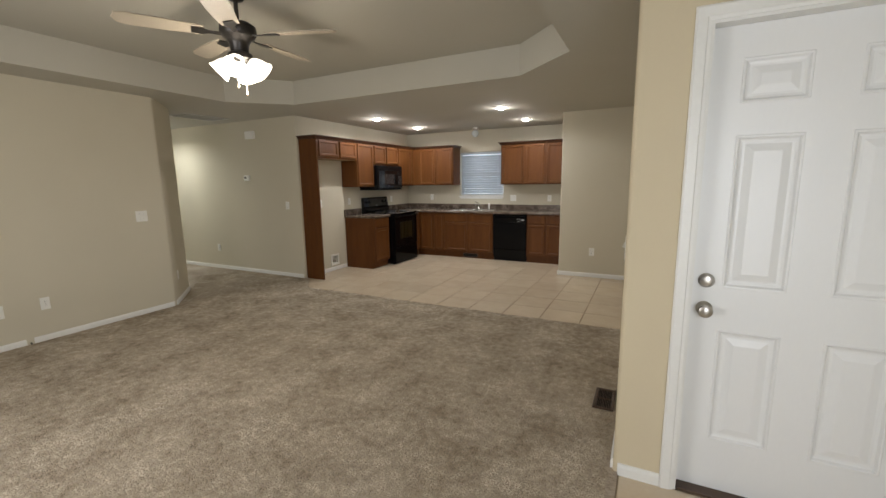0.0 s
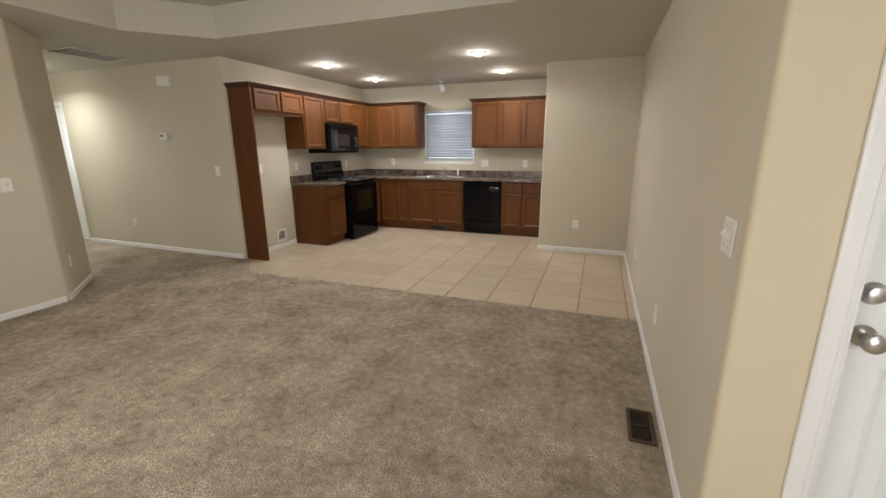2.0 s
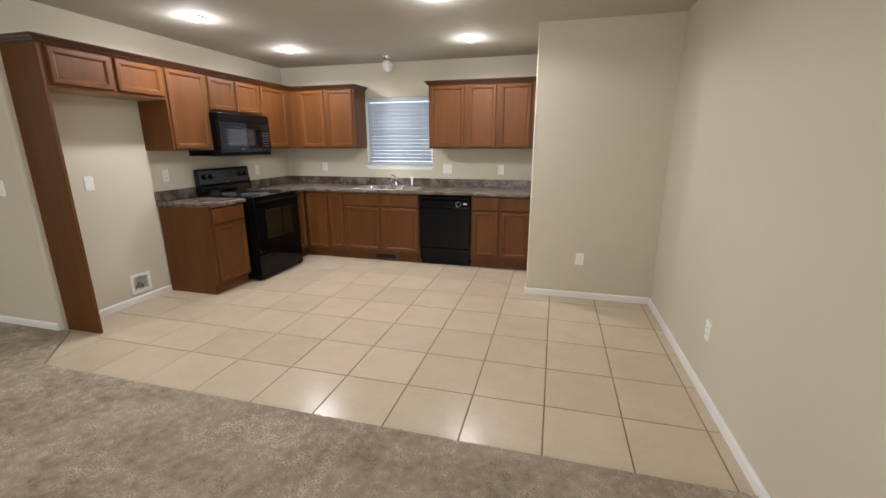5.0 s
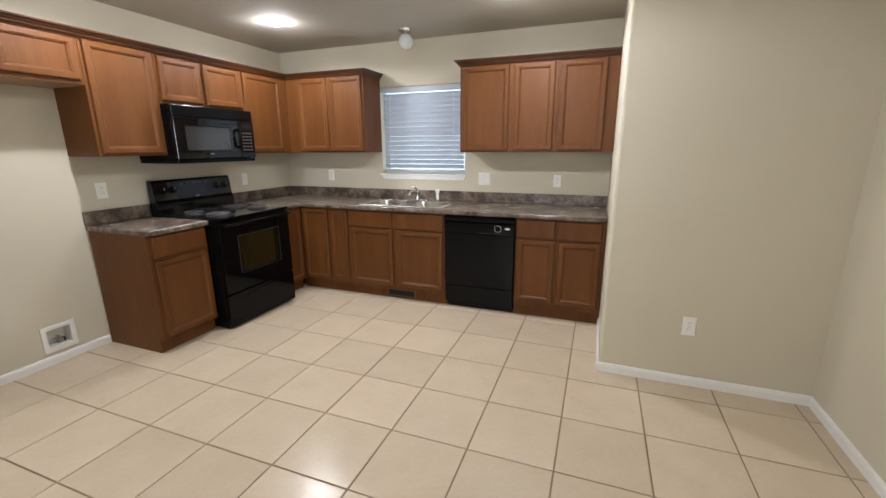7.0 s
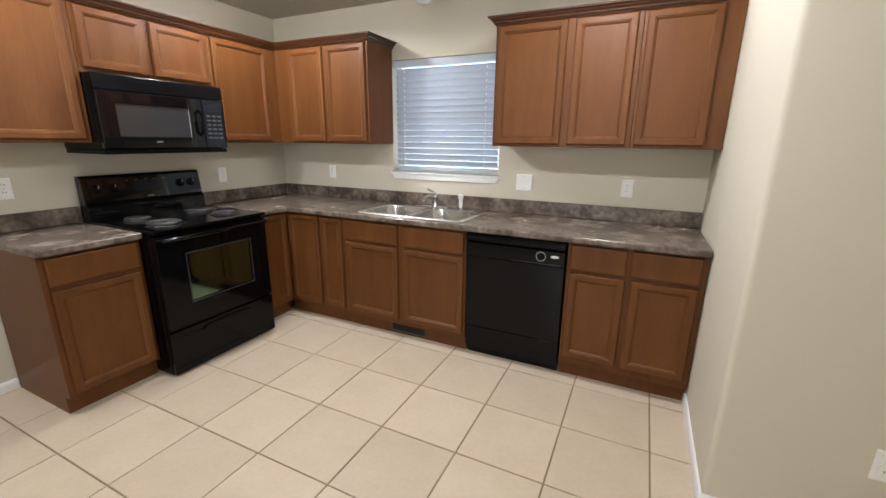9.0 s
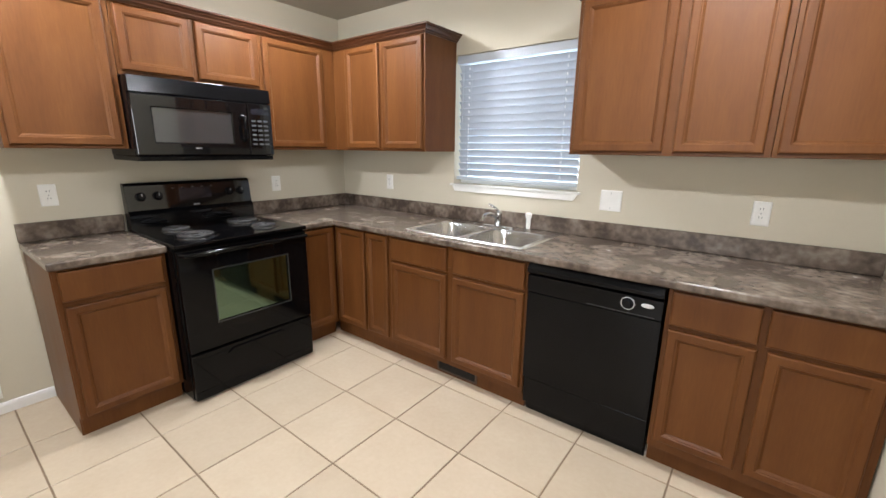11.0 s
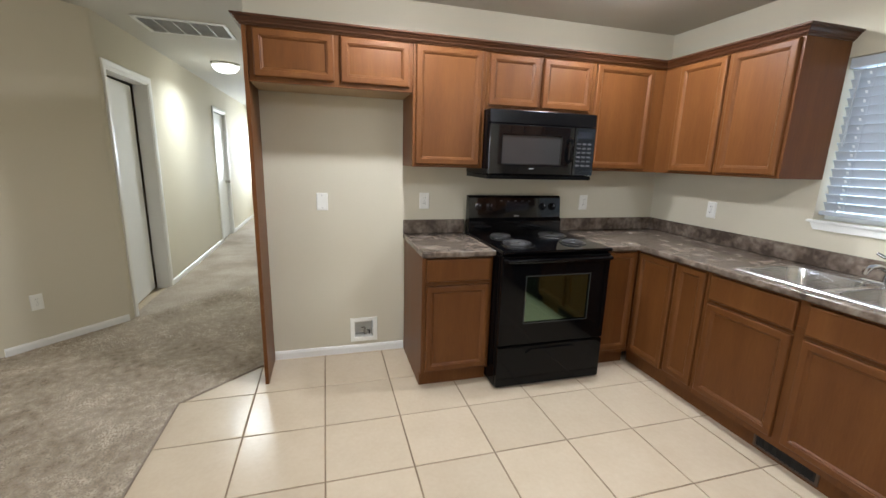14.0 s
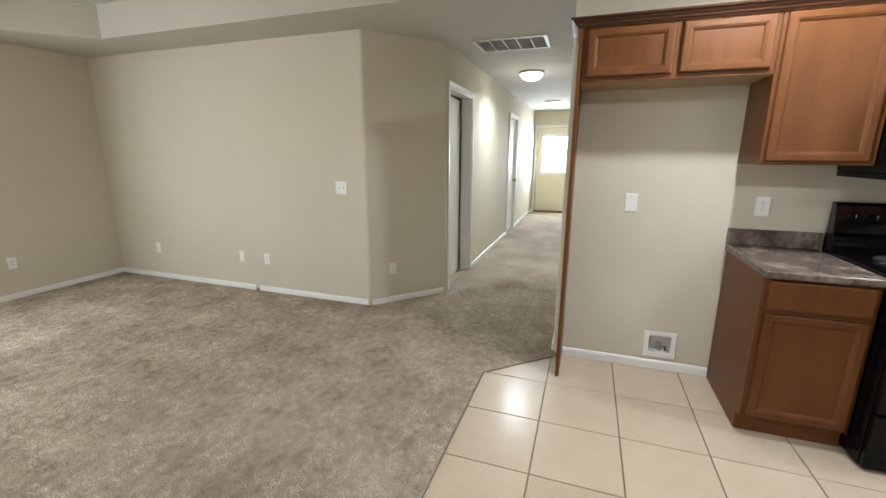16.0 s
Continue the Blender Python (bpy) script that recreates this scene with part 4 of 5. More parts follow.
# ---- dishwasher ----
dw = thing("dishwasher", "black built-in dishwasher with dial under countertop", "dishwasher", (-1.822, BY, 0))
DX0, DX1 = -2.131, -1.513
part("body", box(B(), DX0 + 0.01, DX1 - 0.01, BY + 0.03, W - 0.03, 0.02, 0.848), black_satin, dw)
part("door", box(B(), DX0 + 0.003, DX1 - 0.003, BY - 0.022, BY + 0.029, 0.225, 0.700), black_satin, dw, bevel=0.004)
con = part("console", box(B(), DX0 + 0.003, DX1 - 0.003, BY - 0.026, BY + 0.029, 0.703, 0.790), black_satin, dw, bevel=0.003)
hl = part("handle_lip", prism(B(), [(BY + 0.029, 0.793), (BY - 0.016, 0.793), (BY - 0.040, 0.806), (BY - 0.040, 0.822), (BY - 0.022, 0.848), (BY + 0.029, 0.848)], DX0 + 0.003, DX1 - 0.003), black_satin, dw, bevel=0.003)
hl.data.transform(Matrix(((0, 0, 1, 0), (1, 0, 0, 0), (0, 1, 0, 0), (0, 0, 0, 1))))
part("kick_panel", box(B(), DX0 + 0.005, DX1 - 0.005, BY - 0.006, BY + 0.028, 0.07, 0.215), black_satin, dw, bevel=0.003)
part("toe_panel", box(B(), DX0 + 0.005, DX1 - 0.005, BY + 0.045, BY + 0.055, 0.0, 0.07), black_satin, dw)
mdial = Matrix.Translation((-1.655, BY - 0.026, 0.752)) @ Matrix.Rotation(radians(90), 4, "X")
part("dial", lathe(B(), mdial, [(0.024, 0), (0.024, 0.003), (0.021, 0.005), (0.019, 0.018), (0.016, 0.021)], 26), black_satin, con, smooth=True)
part("dial_ring", lathe(B(), mdial, [(0.0255, 0.0), (0.0285, 0.0), (0.0285, 0.0015), (0.0255, 0.0015)], 28, cap=False), badge_white, con)
for k in range(10):
    a = radians(36 * k)
    part("tick", box(B(), -1.655 + 0.032 * math.cos(a) - 0.001, -1.655 + 0.032 * math.cos(a) + 0.001, BY - 0.0275, BY - 0.026, 0.752 + 0.032 * math.sin(a) - 0.001, 0.752 + 0.032 * math.sin(a) + 0.001), grey_mark, con)
part("badge", lathe(B(), Matrix.Translation((-1.575, BY - 0.026, 0.758)) @ Matrix.Rotation(radians(90), 4, "X") @ Matrix.Diagonal((1, 0.36, 1, 1)), [(0.025, 0), (0.025, 0.0025), (0.021, 0.004)], 24), badge_white, con, "white oval badge", smooth=True)
part("button_bar", box(B(), -1.90, -1.80, BY - 0.0275, BY - 0.026, 0.752, 0.758), black_gloss, con)
part("trim_line", box(B(), DX0 + 0.30, DX1 - 0.03, BY - 0.0275, BY - 0.026, 0.708, 0.710), key_grey, con)

# ---- kitchen window ----
win = thing("window_1", "white framed kitchen window with drywall returns", "window", (-2.6, W, 1.15), kind="structure")
part("window_frame", cells(B(), [-3.055, -3.034, -2.166, -2.145], [1.15, 1.19, 1.565, 1.600, 1.965, 2.005], lambda u, v: not (-3.034 < u < -2.166 and (1.19 < v < 1.565 or 1.600 < v < 1.965)), W + 0.085, W + 0.125, "xzy"), trim_paint, win, bevel=0.003)
for z0, z1 in ((1.19, 1.565), (1.60, 1.965)):
    g = part("pane", box(B(), -3.034, -2.166, W + 0.102, W + 0.106, z0, z1), glass, win, "clear glass")
    g.visible_shadow = False
part("window_sill", box(B(), -3.078, -2.122, W - 0.022, W + 0.08, 1.135, 1.1498), trim_paint, win, bevel=0.004)
apron = prism(B(), [(-3.062, 1.134), (-2.138, 1.134), (-2.160, 1.096), (-3.040, 1.096)], W - 0.013, W - 0.0005)
apron.transform(Matrix(((1, 0, 0, 0), (0, 0, 1, 0), (0, 1, 0, 0), (0, 0, 0, 1))))
bmesh.ops.reverse_faces(apron, faces=apron.faces)
part("apron", apron, trim_paint, win, bevel=0.003)
blind = thing("window_blind", "closed white horizontal slat blind hanging in window", "window blind", (-2.6, W + 0.04, 2.0))
part("headrail", box(B(), -3.048, -2.152, W + 0.012, W + 0.066, 1.952, 2.002), slat_mat, blind, bevel=0.002)
slat = B()
prof = [(-0.025, 0.0), (-0.013, 0.0032), (0.0, 0.0042), (0.013, 0.0032), (0.025, 0.0)]
lo, hi = ([slat.verts.new((x, a, b + d)) for x in (-0.437, 0.437) for a, b in prof] for d in (0.0, 0.0048))
for k in range(4):
    slat.faces.new((lo[k], lo[k + 1], lo[k + 6], lo[k + 5]))
    slat.faces.new((hi[k], hi[k + 5], hi[k + 6], hi[k + 1]))
for k in (0, 5):
    slat.faces.new([lo[k + i] for i in range(5)] + [hi[k + i] for i in range(4, -1, -1)])
for i, j in ((0, 5), (4, 9)):
    slat.faces.new((lo[i], lo[j], hi[j], hi[i]))
first = part("slat", slat, slat_mat, blind)
first_data = first.data
NS = 16
for k in range(NS):
    ob = first if k == 0 else new("slat", first_data)
    ob.parent = blind
    ob.matrix_parent_inverse = Matrix.Translation(-blind.location)
    ob.matrix_basis = Matrix.Translation((-2.6, W + 0.037, 1.226 + 0.0462 * k)) @ Matrix.Rotation(radians(-57 + random.uniform(-0.3, 0.3)), 4, "X")
# White chips on each slat imitate daylight through its route holes.
hole = box(B(), -0.005, 0.005, -0.008, 0.008, 0.0020, 0.0040)
light_chip_mesh = None
for ob in [o for o in blind.children if o.name.startswith("slat")]:
    for hx in (-0.365, 0.325):
        if light_chip_mesh is None:
            light_chip = mesh_object("lift_cord", hole, hole_light_white)
            light_chip_mesh = light_chip.data
        else:
            light_chip = new("lift_cord", light_chip_mesh)
        light_chip.parent = ob
        light_chip.location = (hx, 0, 0)
        tagged(light_chip, "white chip standing in for light through slat hole")
part("bottom_rail", box(B(), -3.045, -2.155, W + 0.016, W + 0.058, 1.178, 1.200), slat_mat, blind, bevel=0.003)
for cx in (-2.93, -2.27):
    for cy in (W + 0.014, W + 0.060):
        part("ladder_cord", tube(B(), [(cx, cy, 1.18), (cx, cy, 1.96)], 0.0016, 6), slat_mat, blind)
part("tilt_wand", tube(B(), [(-2.99, W + 0.004, 1.92), (-2.992, W - 0.004, 1.55)], 0.004, 8), slat_mat, blind, smooth=True)

# living room window in the south wall
lw = thing("window_2", "white framed living room window", "window", (-2.1, YS, 0.65), kind="structure")
part("window_frame", cells(B(), [-3.0, -2.95, -2.12, -2.08, -1.25, -1.2], [0.65, 0.70, 2.0, 2.05], lambda u, v: not ((-2.95 < u < -2.12 or -2.08 < u < -1.25) and 0.70 < v < 2.0), YS - 0.10, YS - 0.06, "xzy"), trim_paint, lw)

# Frame of the added foyer opening; no glazing is known there.
foyer_frame = thing("window_3", "white framed foyer opening, unseen, added to bring in light", "window", (1.15, YS, 0.4), kind="structure")
part("window_frame", cells(B(), [0.72, 0.76, 1.54, 1.58], [0.4, 0.45, 2.0, 2.05], lambda u, v: not (0.76 < u < 1.54 and 0.45 < v < 2.0), YS - 0.10, YS - 0.06, "xzy"), trim_paint, foyer_frame)

# ---- lights ----
can = thing("recessed_light", "lit white recessed ceiling light", "ceiling light", group="kitchen ceiling lights")
part("trim_ring", lathe(B(), Matrix.Translation((0, 0, -0.010)), [(0.088, 0.0095), (0.088, 0.004), (0.082, 0.0), (0.070, 0.001), (0.046, 0.009)], 32, cap=False), trim_paint, can, smooth=True)
part("lens", lathe(B(), Matrix.Translation((0, 0, -0.004)), [(0.047, 0.002), (0.046, -0.004), (0.039, -0.014), (0.024, -0.022), (0.003, -0.025)], 32), can_glow, can, "bright bulb face", smooth=True)
for k, (cx, cy) in enumerate(CANS):
    if k:
        copy_thing(can, Matrix.Translation((cx, cy, H)))
can.location = (*CANS[0], H)
globe = thing("globe_light", "unlit white globe ceiling light above sink", "ceiling light", (-2.585, 7.64, H))
gm = Matrix.Translation((-2.585, 7.64, H))
part("base", lathe(B(), gm, [(0.062, -0.0005), (0.060, -0.020), (0.045, -0.030), (0.040, -0.045), (0.036, -0.046)], 24), nickel, globe, smooth=True)
part("globe", lathe(B(), gm, [(0.036, -0.046), (0.044, -0.054)] + [(0.066 * math.cos(radians(a)), -0.102 + 0.066 * math.sin(radians(a))) for a in range(40, -91, -13)] + [(0.003, -0.168)], 28), globe_mat, globe, smooth=True)
dome = thing("flush_dome_light", "lit flush dome light on hallway ceiling", "ceiling light", group="hallway lights")
part("base", lathe(B(), Matrix(), [(0.150, -0.0005), (0.150, -0.022), (0.142, -0.026)], 32), vent_white, dome, smooth=True)
part("dome", lathe(B(), Matrix(), [(0.140, -0.024), (0.138, -0.045), (0.120, -0.072), (0.085, -0.092), (0.04, -0.102), (0.004, -0.104)], 32), hall_glow, dome, "glowing frosted glass", smooth=True)
dome.location = (*HALL_LIGHTS[0], H)
copy_thing(dome, Matrix.Translation((*HALL_LIGHTS[1], H)))

# ceiling fan
fan = thing("ceiling_fan", "five-blade ceiling fan with lit frosted glass shades", "ceiling fan", (*FAN, TRAY))
DROP = 0.035
fmx = Matrix.Translation((*FAN, TRAY - DROP))
part("canopy", lathe(B(), Matrix.Translation((*FAN, TRAY)), [(0.065, -0.0005), (0.065, -0.02), (0.045, -0.055), (0.018, -0.065)], 24), bronze, fan, smooth=True)
part("rod", lathe(B(), fmx, [(0.013, -0.02), (0.013, -0.155)], 12), bronze, fan, smooth=True)
part("motor", lathe(B(), fmx, [(0.03, -0.15), (0.085, -0.165), (0.112, -0.185), (0.115, -0.225), (0.098, -0.255), (0.075, -0.27), (0.06, -0.30), (0.055, -0.345), (0.075, -0.355), (0.075, -0.385), (0.03, -0.40)], 32), bronze, fan, smooth=True)
for k in range(5):
    a = radians(FAN_TURN + 72 * k)
    ma = fmx @ Matrix.Rotation(a, 4, "Z")
    blade_m = ma @ Matrix.Translation((0, 0, -0.235)) @ Matrix.Rotation(radians(11), 4, "X")
    outline = [(0.20, -0.052), (0.42, -0.066), (0.60, -0.068), (0.655, -0.050), (0.672, 0.0), (0.655, 0.050), (0.60, 0.068), (0.42, 0.066), (0.20, 0.052)]
    bm = prism(B(), outline, -0.003, 0.003)
    bm.transform(blade_m)
    bl = part("blade", bm, blade_mat, fan, "light wooden blade")
    bm = prism(B(), [(0.10, -0.018), (0.17, -0.014), (0.21, -0.038), (0.27, -0.030), (0.27, 0.030), (0.21, 0.038), (0.17, 0.014), (0.10, 0.018)], -0.010, -0.004)
    bm.transform(blade_m)
    part("blade_bracket", bm, bronze, bl)
for k in range(4):
    a = radians(35 + 90 * k)
    ms = fmx @ Matrix.Translation((0.045 * math.cos(a), 0.045 * math.sin(a), -0.380)) @ Matrix.Rotation(a, 4, "Z") @ Matrix.Rotation(radians(180 - 48), 4, "Y")
    part("shade_arm", lathe(B(), ms, [(0.012, -0.02), (0.022, 0.0), (0.024, 0.03)], 14), bronze, fan, smooth=True)
    part("shade", lathe(B(), ms, [(0.026, 0.028), (0.040, 0.045), (0.055, 0.08), (0.062, 0.115), (0.074, 0.135), (0.072, 0.135), (0.058, 0.112), (0.050, 0.08), (0.03, 0.045)], 24, cap=False), frosted, fan, "glowing frosted glass shade", smooth=True)
for cx, cy, cl in ((0.02, 0.015, 0.17), (-0.025, -0.01, 0.12)):
    part("pull_chain", tube(B(), [(FAN[0] + cx, FAN[1] + cy, TRAY - DROP - 0.395), (FAN[0] + cx, FAN[1] + cy, TRAY - DROP - 0.42 - cl)], 0.0022, 6), nickel, fan)
    part("pull_fob", lathe(B(), Matrix.Translation((FAN[0] + cx, FAN[1] + cy, TRAY - DROP - 0.45 - cl)), [(0.003, 0.03), (0.007, 0.018), (0.006, 0.002), (0.002, 0)], 10), blade_mat, fan, smooth=True)

# ---- vents ----
hv = thing("return_air_vent", "white return air grille with five dark louvred sections in hallway ceiling", "vent", (-5.52, 4.26, H))
VX0, VX1, VY0, VY1 = -5.745, -5.305, 3.925, 4.59
ys, step = [VY0], (VY1 - VY0 - 0.05) / 5
ys = [VY0, VY0 + 0.03]
for k in range(5):
    ys += [VY0 + 0.03 + step * (k + 1) - 0.010, VY0 + 0.03 + step * (k + 1)]
ys[-1] = VY1
part("frame", cells(B(), [VX0, VX0 + 0.03, VX1 - 0.03, VX1], ys, lambda u, v: not (VX0 + 0.03 < u < VX1 - 0.03 and any(ys[1 + 2 * k] < v < ys[2 + 2 * k] for k in range(5))), H - 0.012, H - 0.001), vent_white, hv, bevel=0.003)
part("filter", box(B(), VX0 + 0.02, VX1 - 0.02, VY0 + 0.02, VY1 - 0.02, H - 0.0035, H - 0.0015), vent_dark, hv, "grey dusty filter")
for k in range(16):
    x = VX0 + 0.04 + 0.0228 * k
    bm = box(B(), -0.006, 0.006, VY0 + 0.031, VY1 - 0.031, -0.0007, 0.0007)
    bm.transform(Matrix.Translation((x, 0, H - 0.0075)) @ Matrix.Rotation(radians(35), 4, "Y"))
    part("louvre", bm, vent_white, hv)
fv = thing("floor_register", "dark brown metal floor register set in carpet", "vent", (0.21, 3.02, 0.008))
GX0, GX1, GY0, GY1 = 0.145, 0.272, 2.885, 3.155
part("frame", cells(B(), [GX0, GX0 + 0.018, GX1 - 0.018, GX1], [GY0, GY0 + 0.018, 3.017, 3.023, GY1 - 0.018, GY1], lambda u, v: not (GX0 + 0.018 < u < GX1 - 0.018 and (GY0 + 0.018 < v < 3.017 or 3.023 < v < GY1 - 0.018)), 0.008, 0.020), brown_metal, fv, bevel=0.003)
# Flat dark sheet under the slats, in place of the shaded depth below.
part("duct", box(B(), GX0 + 0.016, GX1 - 0.016, GY0 + 0.016, GY1 - 0.016, 0.0082, 0.0095), slot_dark, fv)
for k in range(9):
    part("slat", box(B(), GX0 + 0.021 + 0.0102 * k, GX0 + 0.0235 + 0.0102 * k, GY0 + 0.018, GY1 - 0.018, 0.011, 0.017), brown_metal, fv)

# refrigerator water box
wb = thing("water_supply_box", "white recessed refrigerator water box in wall", "supply box", (X0, 5.555, 0.177))
part("frame", cells(B(), [5.458, 5.490, 5.622, 5.654], [0.085, 0.116, 0.238, 0.268], lambda u, v: not (5.490 < u < 5.622 and 0.116 < v < 0.238), X0 + 0.001, X0 + 0.010, "yzx"), plate_plastic, wb, bevel=0.003)
part("recess", rings(B(), face_x(X0, 5.488, 0.114), 0.136, 0.126, [(0, 0.004), (0.002, 0.004), (0.006, -0.070)]), box_plastic, wb, "white plastic box sunk in wall")
part("valve", lathe(B(), Matrix.Translation((X0 - 0.035, 5.570, 0.121)), [(0.010, 0), (0.010, 0.016), (0.015, 0.020), (0.015, 0.034), (0.008, 0.038), (0.008, 0.052)], 14), nickel, wb, "brass shut-off valve", smooth=True)
part("valve_handle", tube(B(), [(X0 - 0.035, 5.570, 0.172), (X0 - 0.028, 5.556, 0.178), (X0 - 0.020, 5.538, 0.180)], 0.005, 8), chrome, wb, smooth=True)
part("supply_pipe", tube(B(), [(X0 - 0.035, 5.600, 0.121), (X0 - 0.035, 5.600, 0.150), (X0 - 0.035, 5.570, 0.150)], 0.005, 8), bronze, wb, smooth=True)


# ---- outlets and switches ----
def plate(name, kind, w, h, label, category, group):
    top = thing(name, label, category, group=group)
    m = Matrix()
    part("plate", rings(B(), m @ Matrix.Translation((-w / 2, -h / 2, 0)), w, h, [(0, 0.0005), (0, 0.003), (0.003, 0.006), (0.008, 0.007)]), plate_plastic, top)
    if kind == "outlet":
        for v in (-0.020, 0.020):
            rc = part("receptacle", rings(B(), m @ Matrix.Translation((-0.016, v - 0.014, 0.0068)), 0.032, 0.028, [(0, 0), (0, 0.0015), (0.003, 0.002)]), plate_plastic, top)
            for u in (-0.006, 0.006):
                part("slot", slab_box(B(), m, u - 0.0012, u + 0.0012, v - 0.002, v + 0.007, 0.0086, 0.0092), slot_dark, rc)
        part("screw", lathe(B(), m @ Matrix.Translation((0, 0, 0.007)), [(0.003, 0), (0.002, 0.001)], 8), grey_mark, top)
    elif kind == "blank":
        for v in (-0.042, 0.042):
            part("screw", lathe(B(), m @ Matrix.Translation((0, v, 0.007)), [(0.003, 0), (0.002, 0.001)], 8), grey_mark, top)
    else:
        gangs = round(w / 0.058)
        for k in range(gangs):
            u = (k - (gangs - 1) / 2) * 0.046
            part("toggle", slab_box(B(), m @ Matrix.Translation((u, 0.004, 0.006)) @ Matrix.Rotation(radians(-22), 4, "X"), -0.005, 0.005, -0.010, 0.010, 0, 0.012), plate_plastic, top)
            for v in (-0.030, 0.030):
                part("screw", lathe(B(), m @ Matrix.Translation((u, v, 0.007)), [(0.003, 0), (0.002, 0.001)], 8), grey_mark, top)
    return top


diag = Matrix(((q.x, 0, nrm.x, -4.6865 + 0.21 * q.x), (q.y, 0, nrm.y, 3.164 + 0.21 * q.y), (0, 1, 0, 0.342), (0, 0, 0, 1)))
outlet = plate("outlet", "outlet", 0.072, 0.116, "white duplex outlet plate on beige wall", "outlet", "wall outlets")
spots = [face_x(XL, 0.425, 0.362), face_x(XL, 1.965, 0.362), face_w(XR, 3.66, 0.380), face_w(XR, 5.268, 0.379), face_s(-0.332, YP, 0.381), face_s(-6.25, YH1, 0.37), face_n(-3.672, YS, 0.366), diag,
         face_s(-3.703, W, 1.122), face_s(-1.256, W, 1.112), face_x(X0, 5.996, 1.126), face_x(X0, 7.311, 1.114)]
for k, m in enumerate(spots[1:]):
    copy_thing(outlet, m)
outlet.matrix_basis = spots[0]
cable = plate("cable_plate", "blank", 0.072, 0.116, "white blank cable plate on beige wall", "wall plate", "")
cable.matrix_basis = face_x(XL, 1.645, 0.36)
fo = plate("outlet", "blank", 0.074, 0.118, "white cover plate in refrigerator space", "wall plate", "")
fo.matrix_basis = face_x(X0, 5.290, 1.119)
sw1 = plate("light_switch", "switch", 0.072, 0.116, "white single toggle switch plate on beige wall", "light switch", "light switches")
sw1.matrix_basis = face_s(-4.545, YH1, 1.117)
sw2 = plate("light_switch", "switch", 0.118, 0.118, "white double toggle switch plate on beige wall", "light switch", "light switches")
copy_thing(sw2, face_w(XR, 2.474, 1.125))
sw2.matrix_basis = face_x(XL, 2.893, 1.112)

wide = plate("wall_plate", "blank", 0.118, 0.118, "white double cover plate on kitchen wall", "wall plate", "")
wide.matrix_basis = face_s(-1.943, W, 1.115)
th = thing("thermostat", "small white thermostat on hallway wall", "thermostat", (-5.38, YH1, 1.54))
part("case", rings(B(), face_s(-5.44, YH1 - 0.001, 1.50), 0.12, 0.085, [(0, 0), (0, 0.018), (0.006, 0.026), (0.01, 0.027)]), plate_plastic, th)
part("screen", slab_box(B(), face_s(-5.42, YH1 - 0.027, 1.535), 0, 0.05, 0, 0.03, 0, 0.002), vent_dark, th)
chime = thing("door_chime", "white plastic door chime box high on hallway wall", "door chime", (-5.22, YH1, 2.2))
part("case", rings(B(), face_s(-5.31, YH1 - 0.001, 2.14), 0.18, 0.115, [(0, 0), (0, 0.040), (0.008, 0.048), (0.012, 0.048)]), plate_plastic, chime)
stub = thing("cable_stub", "short dark cable stub poking from gap in baseboard", "cable", (XL + 0.01, 1.818, 0.01))
part("cable", tube(B(), [(XL + 0.002, 1.818, 0.02), (XL + 0.014, 1.818, 0.025), (XL + 0.018, 1.820, 0.009)], 0.006, 8), slot_dark, stub)

# ---- outdoors ----
structure("ground", box(B(), -80, 80, -80, 80, -0.6, -0.5), grass_mat, "green lawn round the house", "lawn")
hedge = B()
for k in range(420):
    p = Vector((random.uniform(-7, 2), W + random.uniform(5.2, 6.4), random.uniform(-0.5, 2.3)))
    s = random.uniform(0.12, 0.3)
    mrot = Matrix.Translation(p) @ Euler((random.uniform(0, 6), random.uniform(0, 6), 0)).to_matrix().to_4x4() @ Matrix.Scale(s, 4)
    hedge.faces.new([hedge.verts.new(mrot @ Vector(c)) for c in ((-1, 0, 0), (0, -0.5, 0.15), (1, 0, 0), (0, 0.5, 0.15))])
tagged(mesh_object("hedge", hedge, leaf_mat), "dense green hedge behind the house", "hedge", kind="stuff")

# ---- floor tiles ----
T, TGX, TGY = 0.408, -3.028, 6.09
kf = structure("floor_kitchen", prism(B(), [(X0 - 0.02, YH1 + 0.02), (-4.215, YH1 + 0.01), (-3.83, CUT), (0.335, CUT), (0.335, YP + 0.03), (XP + 0.03, YP + 0.03), (XP + 0.03, W + 0.02), (X0 - 0.02, W + 0.02)], -0.03, -0.005), grout_mat, "brown grout bed between cream floor tiles", "tile floor")
TILE = [(0, -0.0048), (0, -0.0018), (0.0012, -0.0004), (0.004, 0.0)]
shapes = {}


def tile(parent, x0, x1, y0, y1):
    g = 0.0035
    w, h = round(x1 - x0 - 2 * g, 4), round(y1 - y0 - 2 * g, 4)
    if w < 0.015 or h < 0.015:
        return
    key = (w, h)
    if key not in shapes:
        bm = rings(B(), Matrix(), w, h, TILE)
        ob = mesh_object("tile", bm, tile_mat)
        shapes[key] = ob.data
    else:
        ob = new("tile", shapes[key])
    ob.parent = parent
    ob.location = (x0 + g, y0 + g, random.uniform(-0.0006, 0.0004))


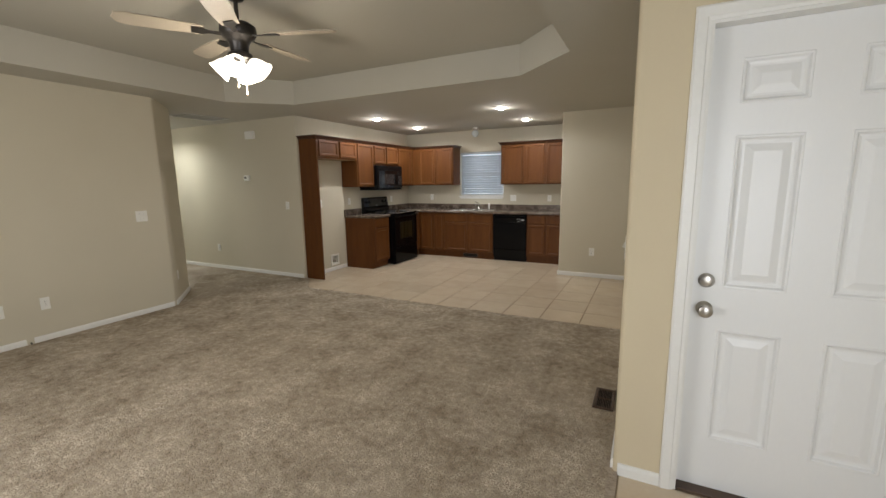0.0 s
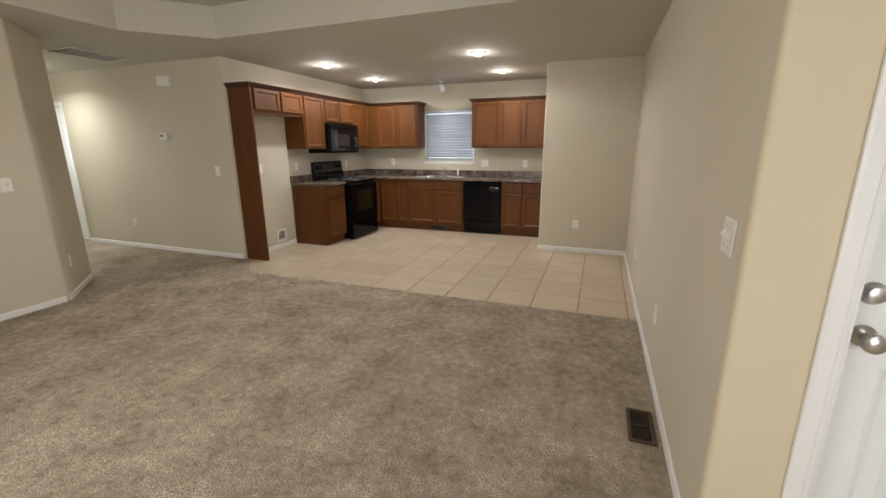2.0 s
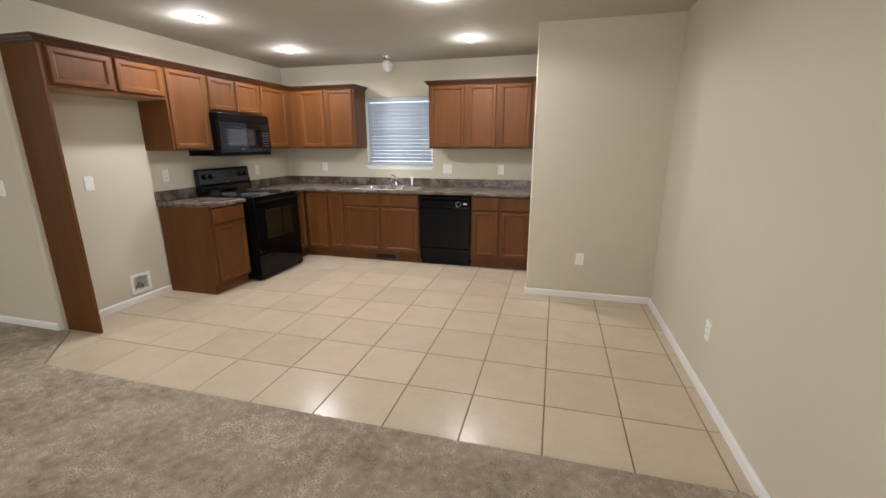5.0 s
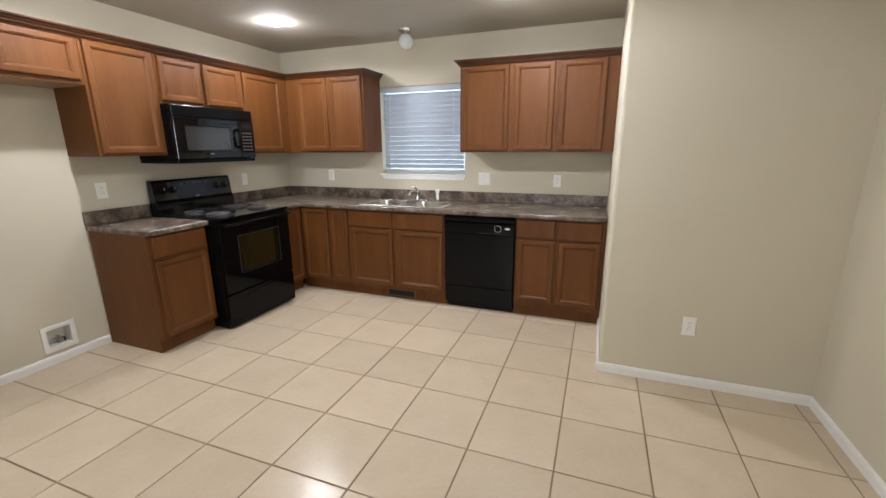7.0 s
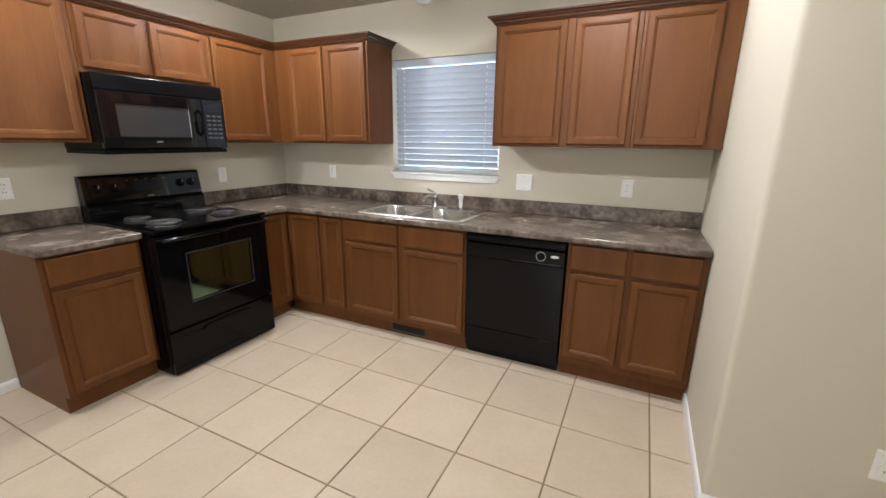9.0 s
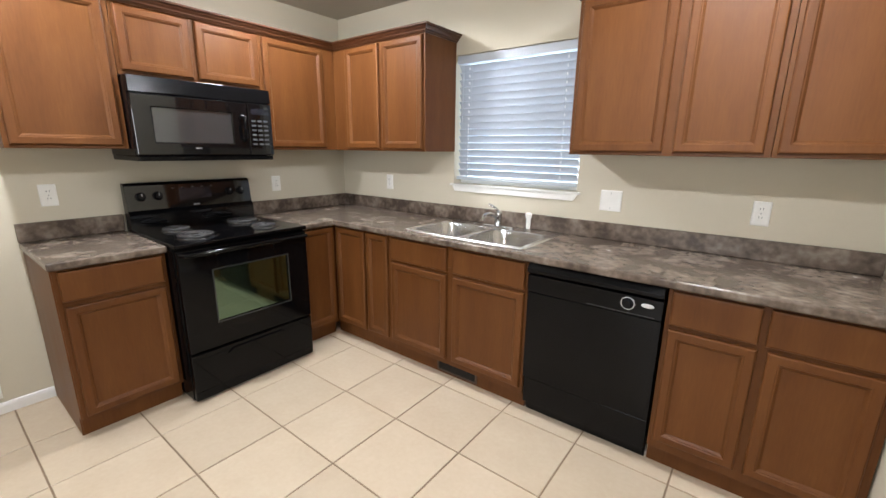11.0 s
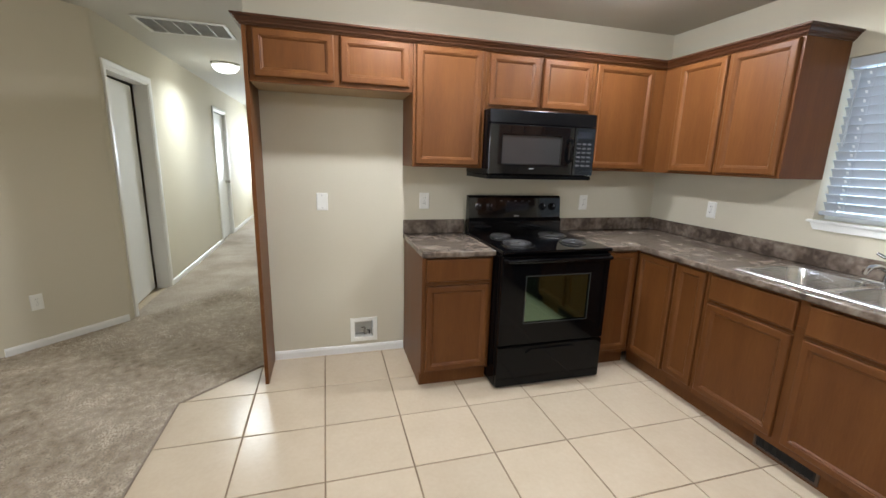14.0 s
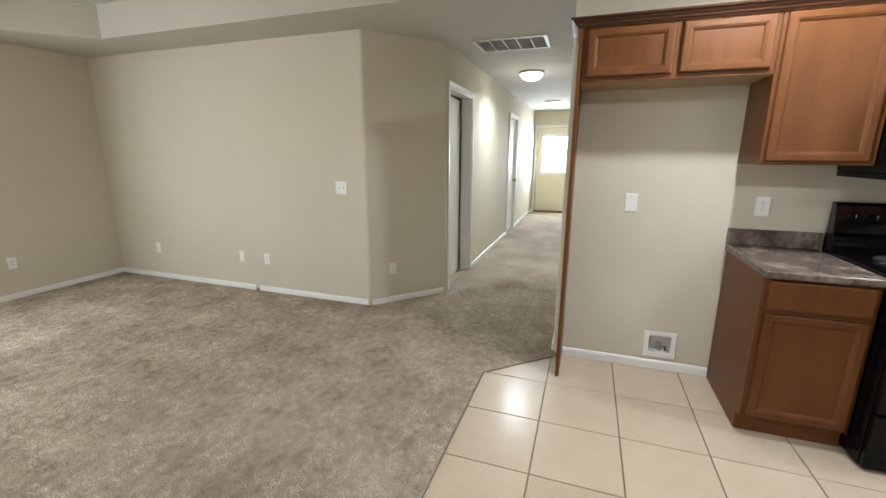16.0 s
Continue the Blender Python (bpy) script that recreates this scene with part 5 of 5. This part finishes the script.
for i in range(-4, 9):
    for j in range(-4, 5):
        x0, y0 = TGX + T * i, TGY + T * j
        x1, y1 = min(x0 + T, XR + 0.003), min(y0 + T, W)
        x0 = max(x0, X0)
        if j == -4 and x0 < -3.9:
            continue
        if y0 + 0.05 > YP and x0 > XP - 0.05:
            continue
        if y0 < YP < y1 and x0 > XP:
            y1 = YP
        if y1 > YP and x0 < XP < x1:
            if y0 < YP - 0.02:
                tile(kf, XP - 0.007, x1, y0, YP + 0.003)
            x1 = XP
        if x1 - x0 < 0.01:
            continue
        tile(kf, x0, x1, y0, y1)
bm = B()
prism(bm, [(-3.8475, 4.490), (-3.8475, 4.8625), (-4.196, 4.8625)], -0.0048, 0.0)
cut_tile = mesh_object("tile", bm, tile_mat)
cut_tile.parent = kf
ff = structure("floor_foyer", box(B(), 0.335, 1.9, YS, YE + 0.10, -0.03, -0.005), grout_mat, "brown grout bed between cream foyer tiles", "tile floor")
for i in range(4):
    for j in range(7):
        x0, y0 = 0.335 + T * i, YE - T * (j + 1)
        tile(ff, x0, min(x0 + T, 1.9), max(y0, YS), y0 + T)
hf = structure("floor_back_entry", box(B(), XE - 0.1, -11.0, YH0 - 0.02, YH1 + 0.02, -0.03, -0.005), grout_mat, "brown grout bed at back door", "tile floor")
for i in range(3):
    for j in range(3):
        tile(hf, XE + T * i, min(XE + T * (i + 1), -11.003), YH0 + T * j, min(YH0 + T * (j + 1), YH1))
sf = structure("floor_side_room", box(B(), -7.28, -4.91, 1.62, YH0 - 0.03, -0.03, -0.005), grout_mat, "brown grout bed in side room", "tile floor")
for i in range(6):
    for j in range(5):
        tile(sf, -7.28 + T * i, min(-7.28 + T * (i + 1), -4.91), YH0 - 0.03 - T * (j + 1), YH0 - 0.03 - T * j)

# ---- carpet pile ----
rng = np.random.default_rng(7)


def pile(x0, x1, y0, y1, step, inside):
    gx, gy = np.meshgrid(np.arange(x0, x1, step), np.arange(y0, y1, step))
    p = np.stack([gx.ravel(), gy.ravel()], 1)
    p += rng.uniform(-0.45, 0.45, p.shape) * step
    return p[inside(p[:, 0], p[:, 1])]


def in_living(x, y):
    vent = (x > 0.135) & (x < 0.282) & (y > 2.875) & (y < 3.165)
    edge = np.where(x < -3.83, np.minimum(CUT + (-3.83 - x) * 1.07, YH1 - 0.015), CUT) - 0.006
    return ~vent & (y < edge)


def in_hall(x, y):
    return ((x + 4.67) * 0.669 + (y - 3.149) * 0.743 > 0.016) & ((x > -5.27) | (y > YH0 + 0.015))


spots_xy = np.concatenate([pile(XL + 0.016, XR - 0.016, YS + 0.01, YH1, 0.0098, in_living), pile(-5.8, XL + 0.016, 3.15, YH1 - 0.015, 0.0135, in_hall), pile(-10.9, -5.8, YH0 + 0.015, YH1 - 0.015, 0.02, in_hall)])
px, py = spots_xy[:, 0], spots_xy[:, 1]
swirl = np.sin(px * 3.1 + 1.7 * np.sin(py * 2.3)) + np.sin(py * 4.2 + 2.1 * np.sin(px * 1.9 + 0.7)) + 0.8 * np.sin(px * 8.3 + py * 6.1 + 2.0 * np.sin(py * 5.0))
turn_a = swirl * 1.3 + rng.normal(0, 1.9, len(px))
lean = 0.004 + 0.006 * rng.random(len(px))
tall = 0.0038 + 0.0003 * np.tanh(swirl) + 0.0035 * rng.random(len(px))
half = 0.0048 + 0.0040 * rng.random(len(px))
spin = rng.uniform(0, np.pi, len(px))
count = len(px)
co = np.zeros((count, 4, 3), np.float32)
for k in range(3):
    ang_k = spin + 2 * np.pi * k / 3
    co[:, k, 0], co[:, k, 1], co[:, k, 2] = px + half * np.cos(ang_k), py + half * np.sin(ang_k), 0.0075
co[:, 3, 0], co[:, 3, 1], co[:, 3, 2] = px + lean * np.cos(turn_a), py + lean * np.sin(turn_a), 0.008 + tall
tri = np.array([[0, 1, 3], [1, 2, 3], [2, 0, 3]], np.int32)
faces = (np.arange(count, dtype=np.int32)[:, None, None] * 4 + tri[None]).reshape(-1)
me = bpy.data.meshes.new("carpet_pile")
me.vertices.add(count * 4)
me.vertices.foreach_set("co", co.reshape(-1))
me.loops.add(len(faces))
me.loops.foreach_set("vertex_index", faces)
me.polygons.add(len(faces) // 3)
me.polygons.foreach_set("loop_start", np.arange(0, len(faces), 3, dtype=np.int32))
me.update(calc_edges=True)
me.validate()
me.materials.append(pile_mat)
tagged(new("carpet_pile", me), "short tufted beige-grey carpet pile, trodden in patches", "carpet", kind="stuff")
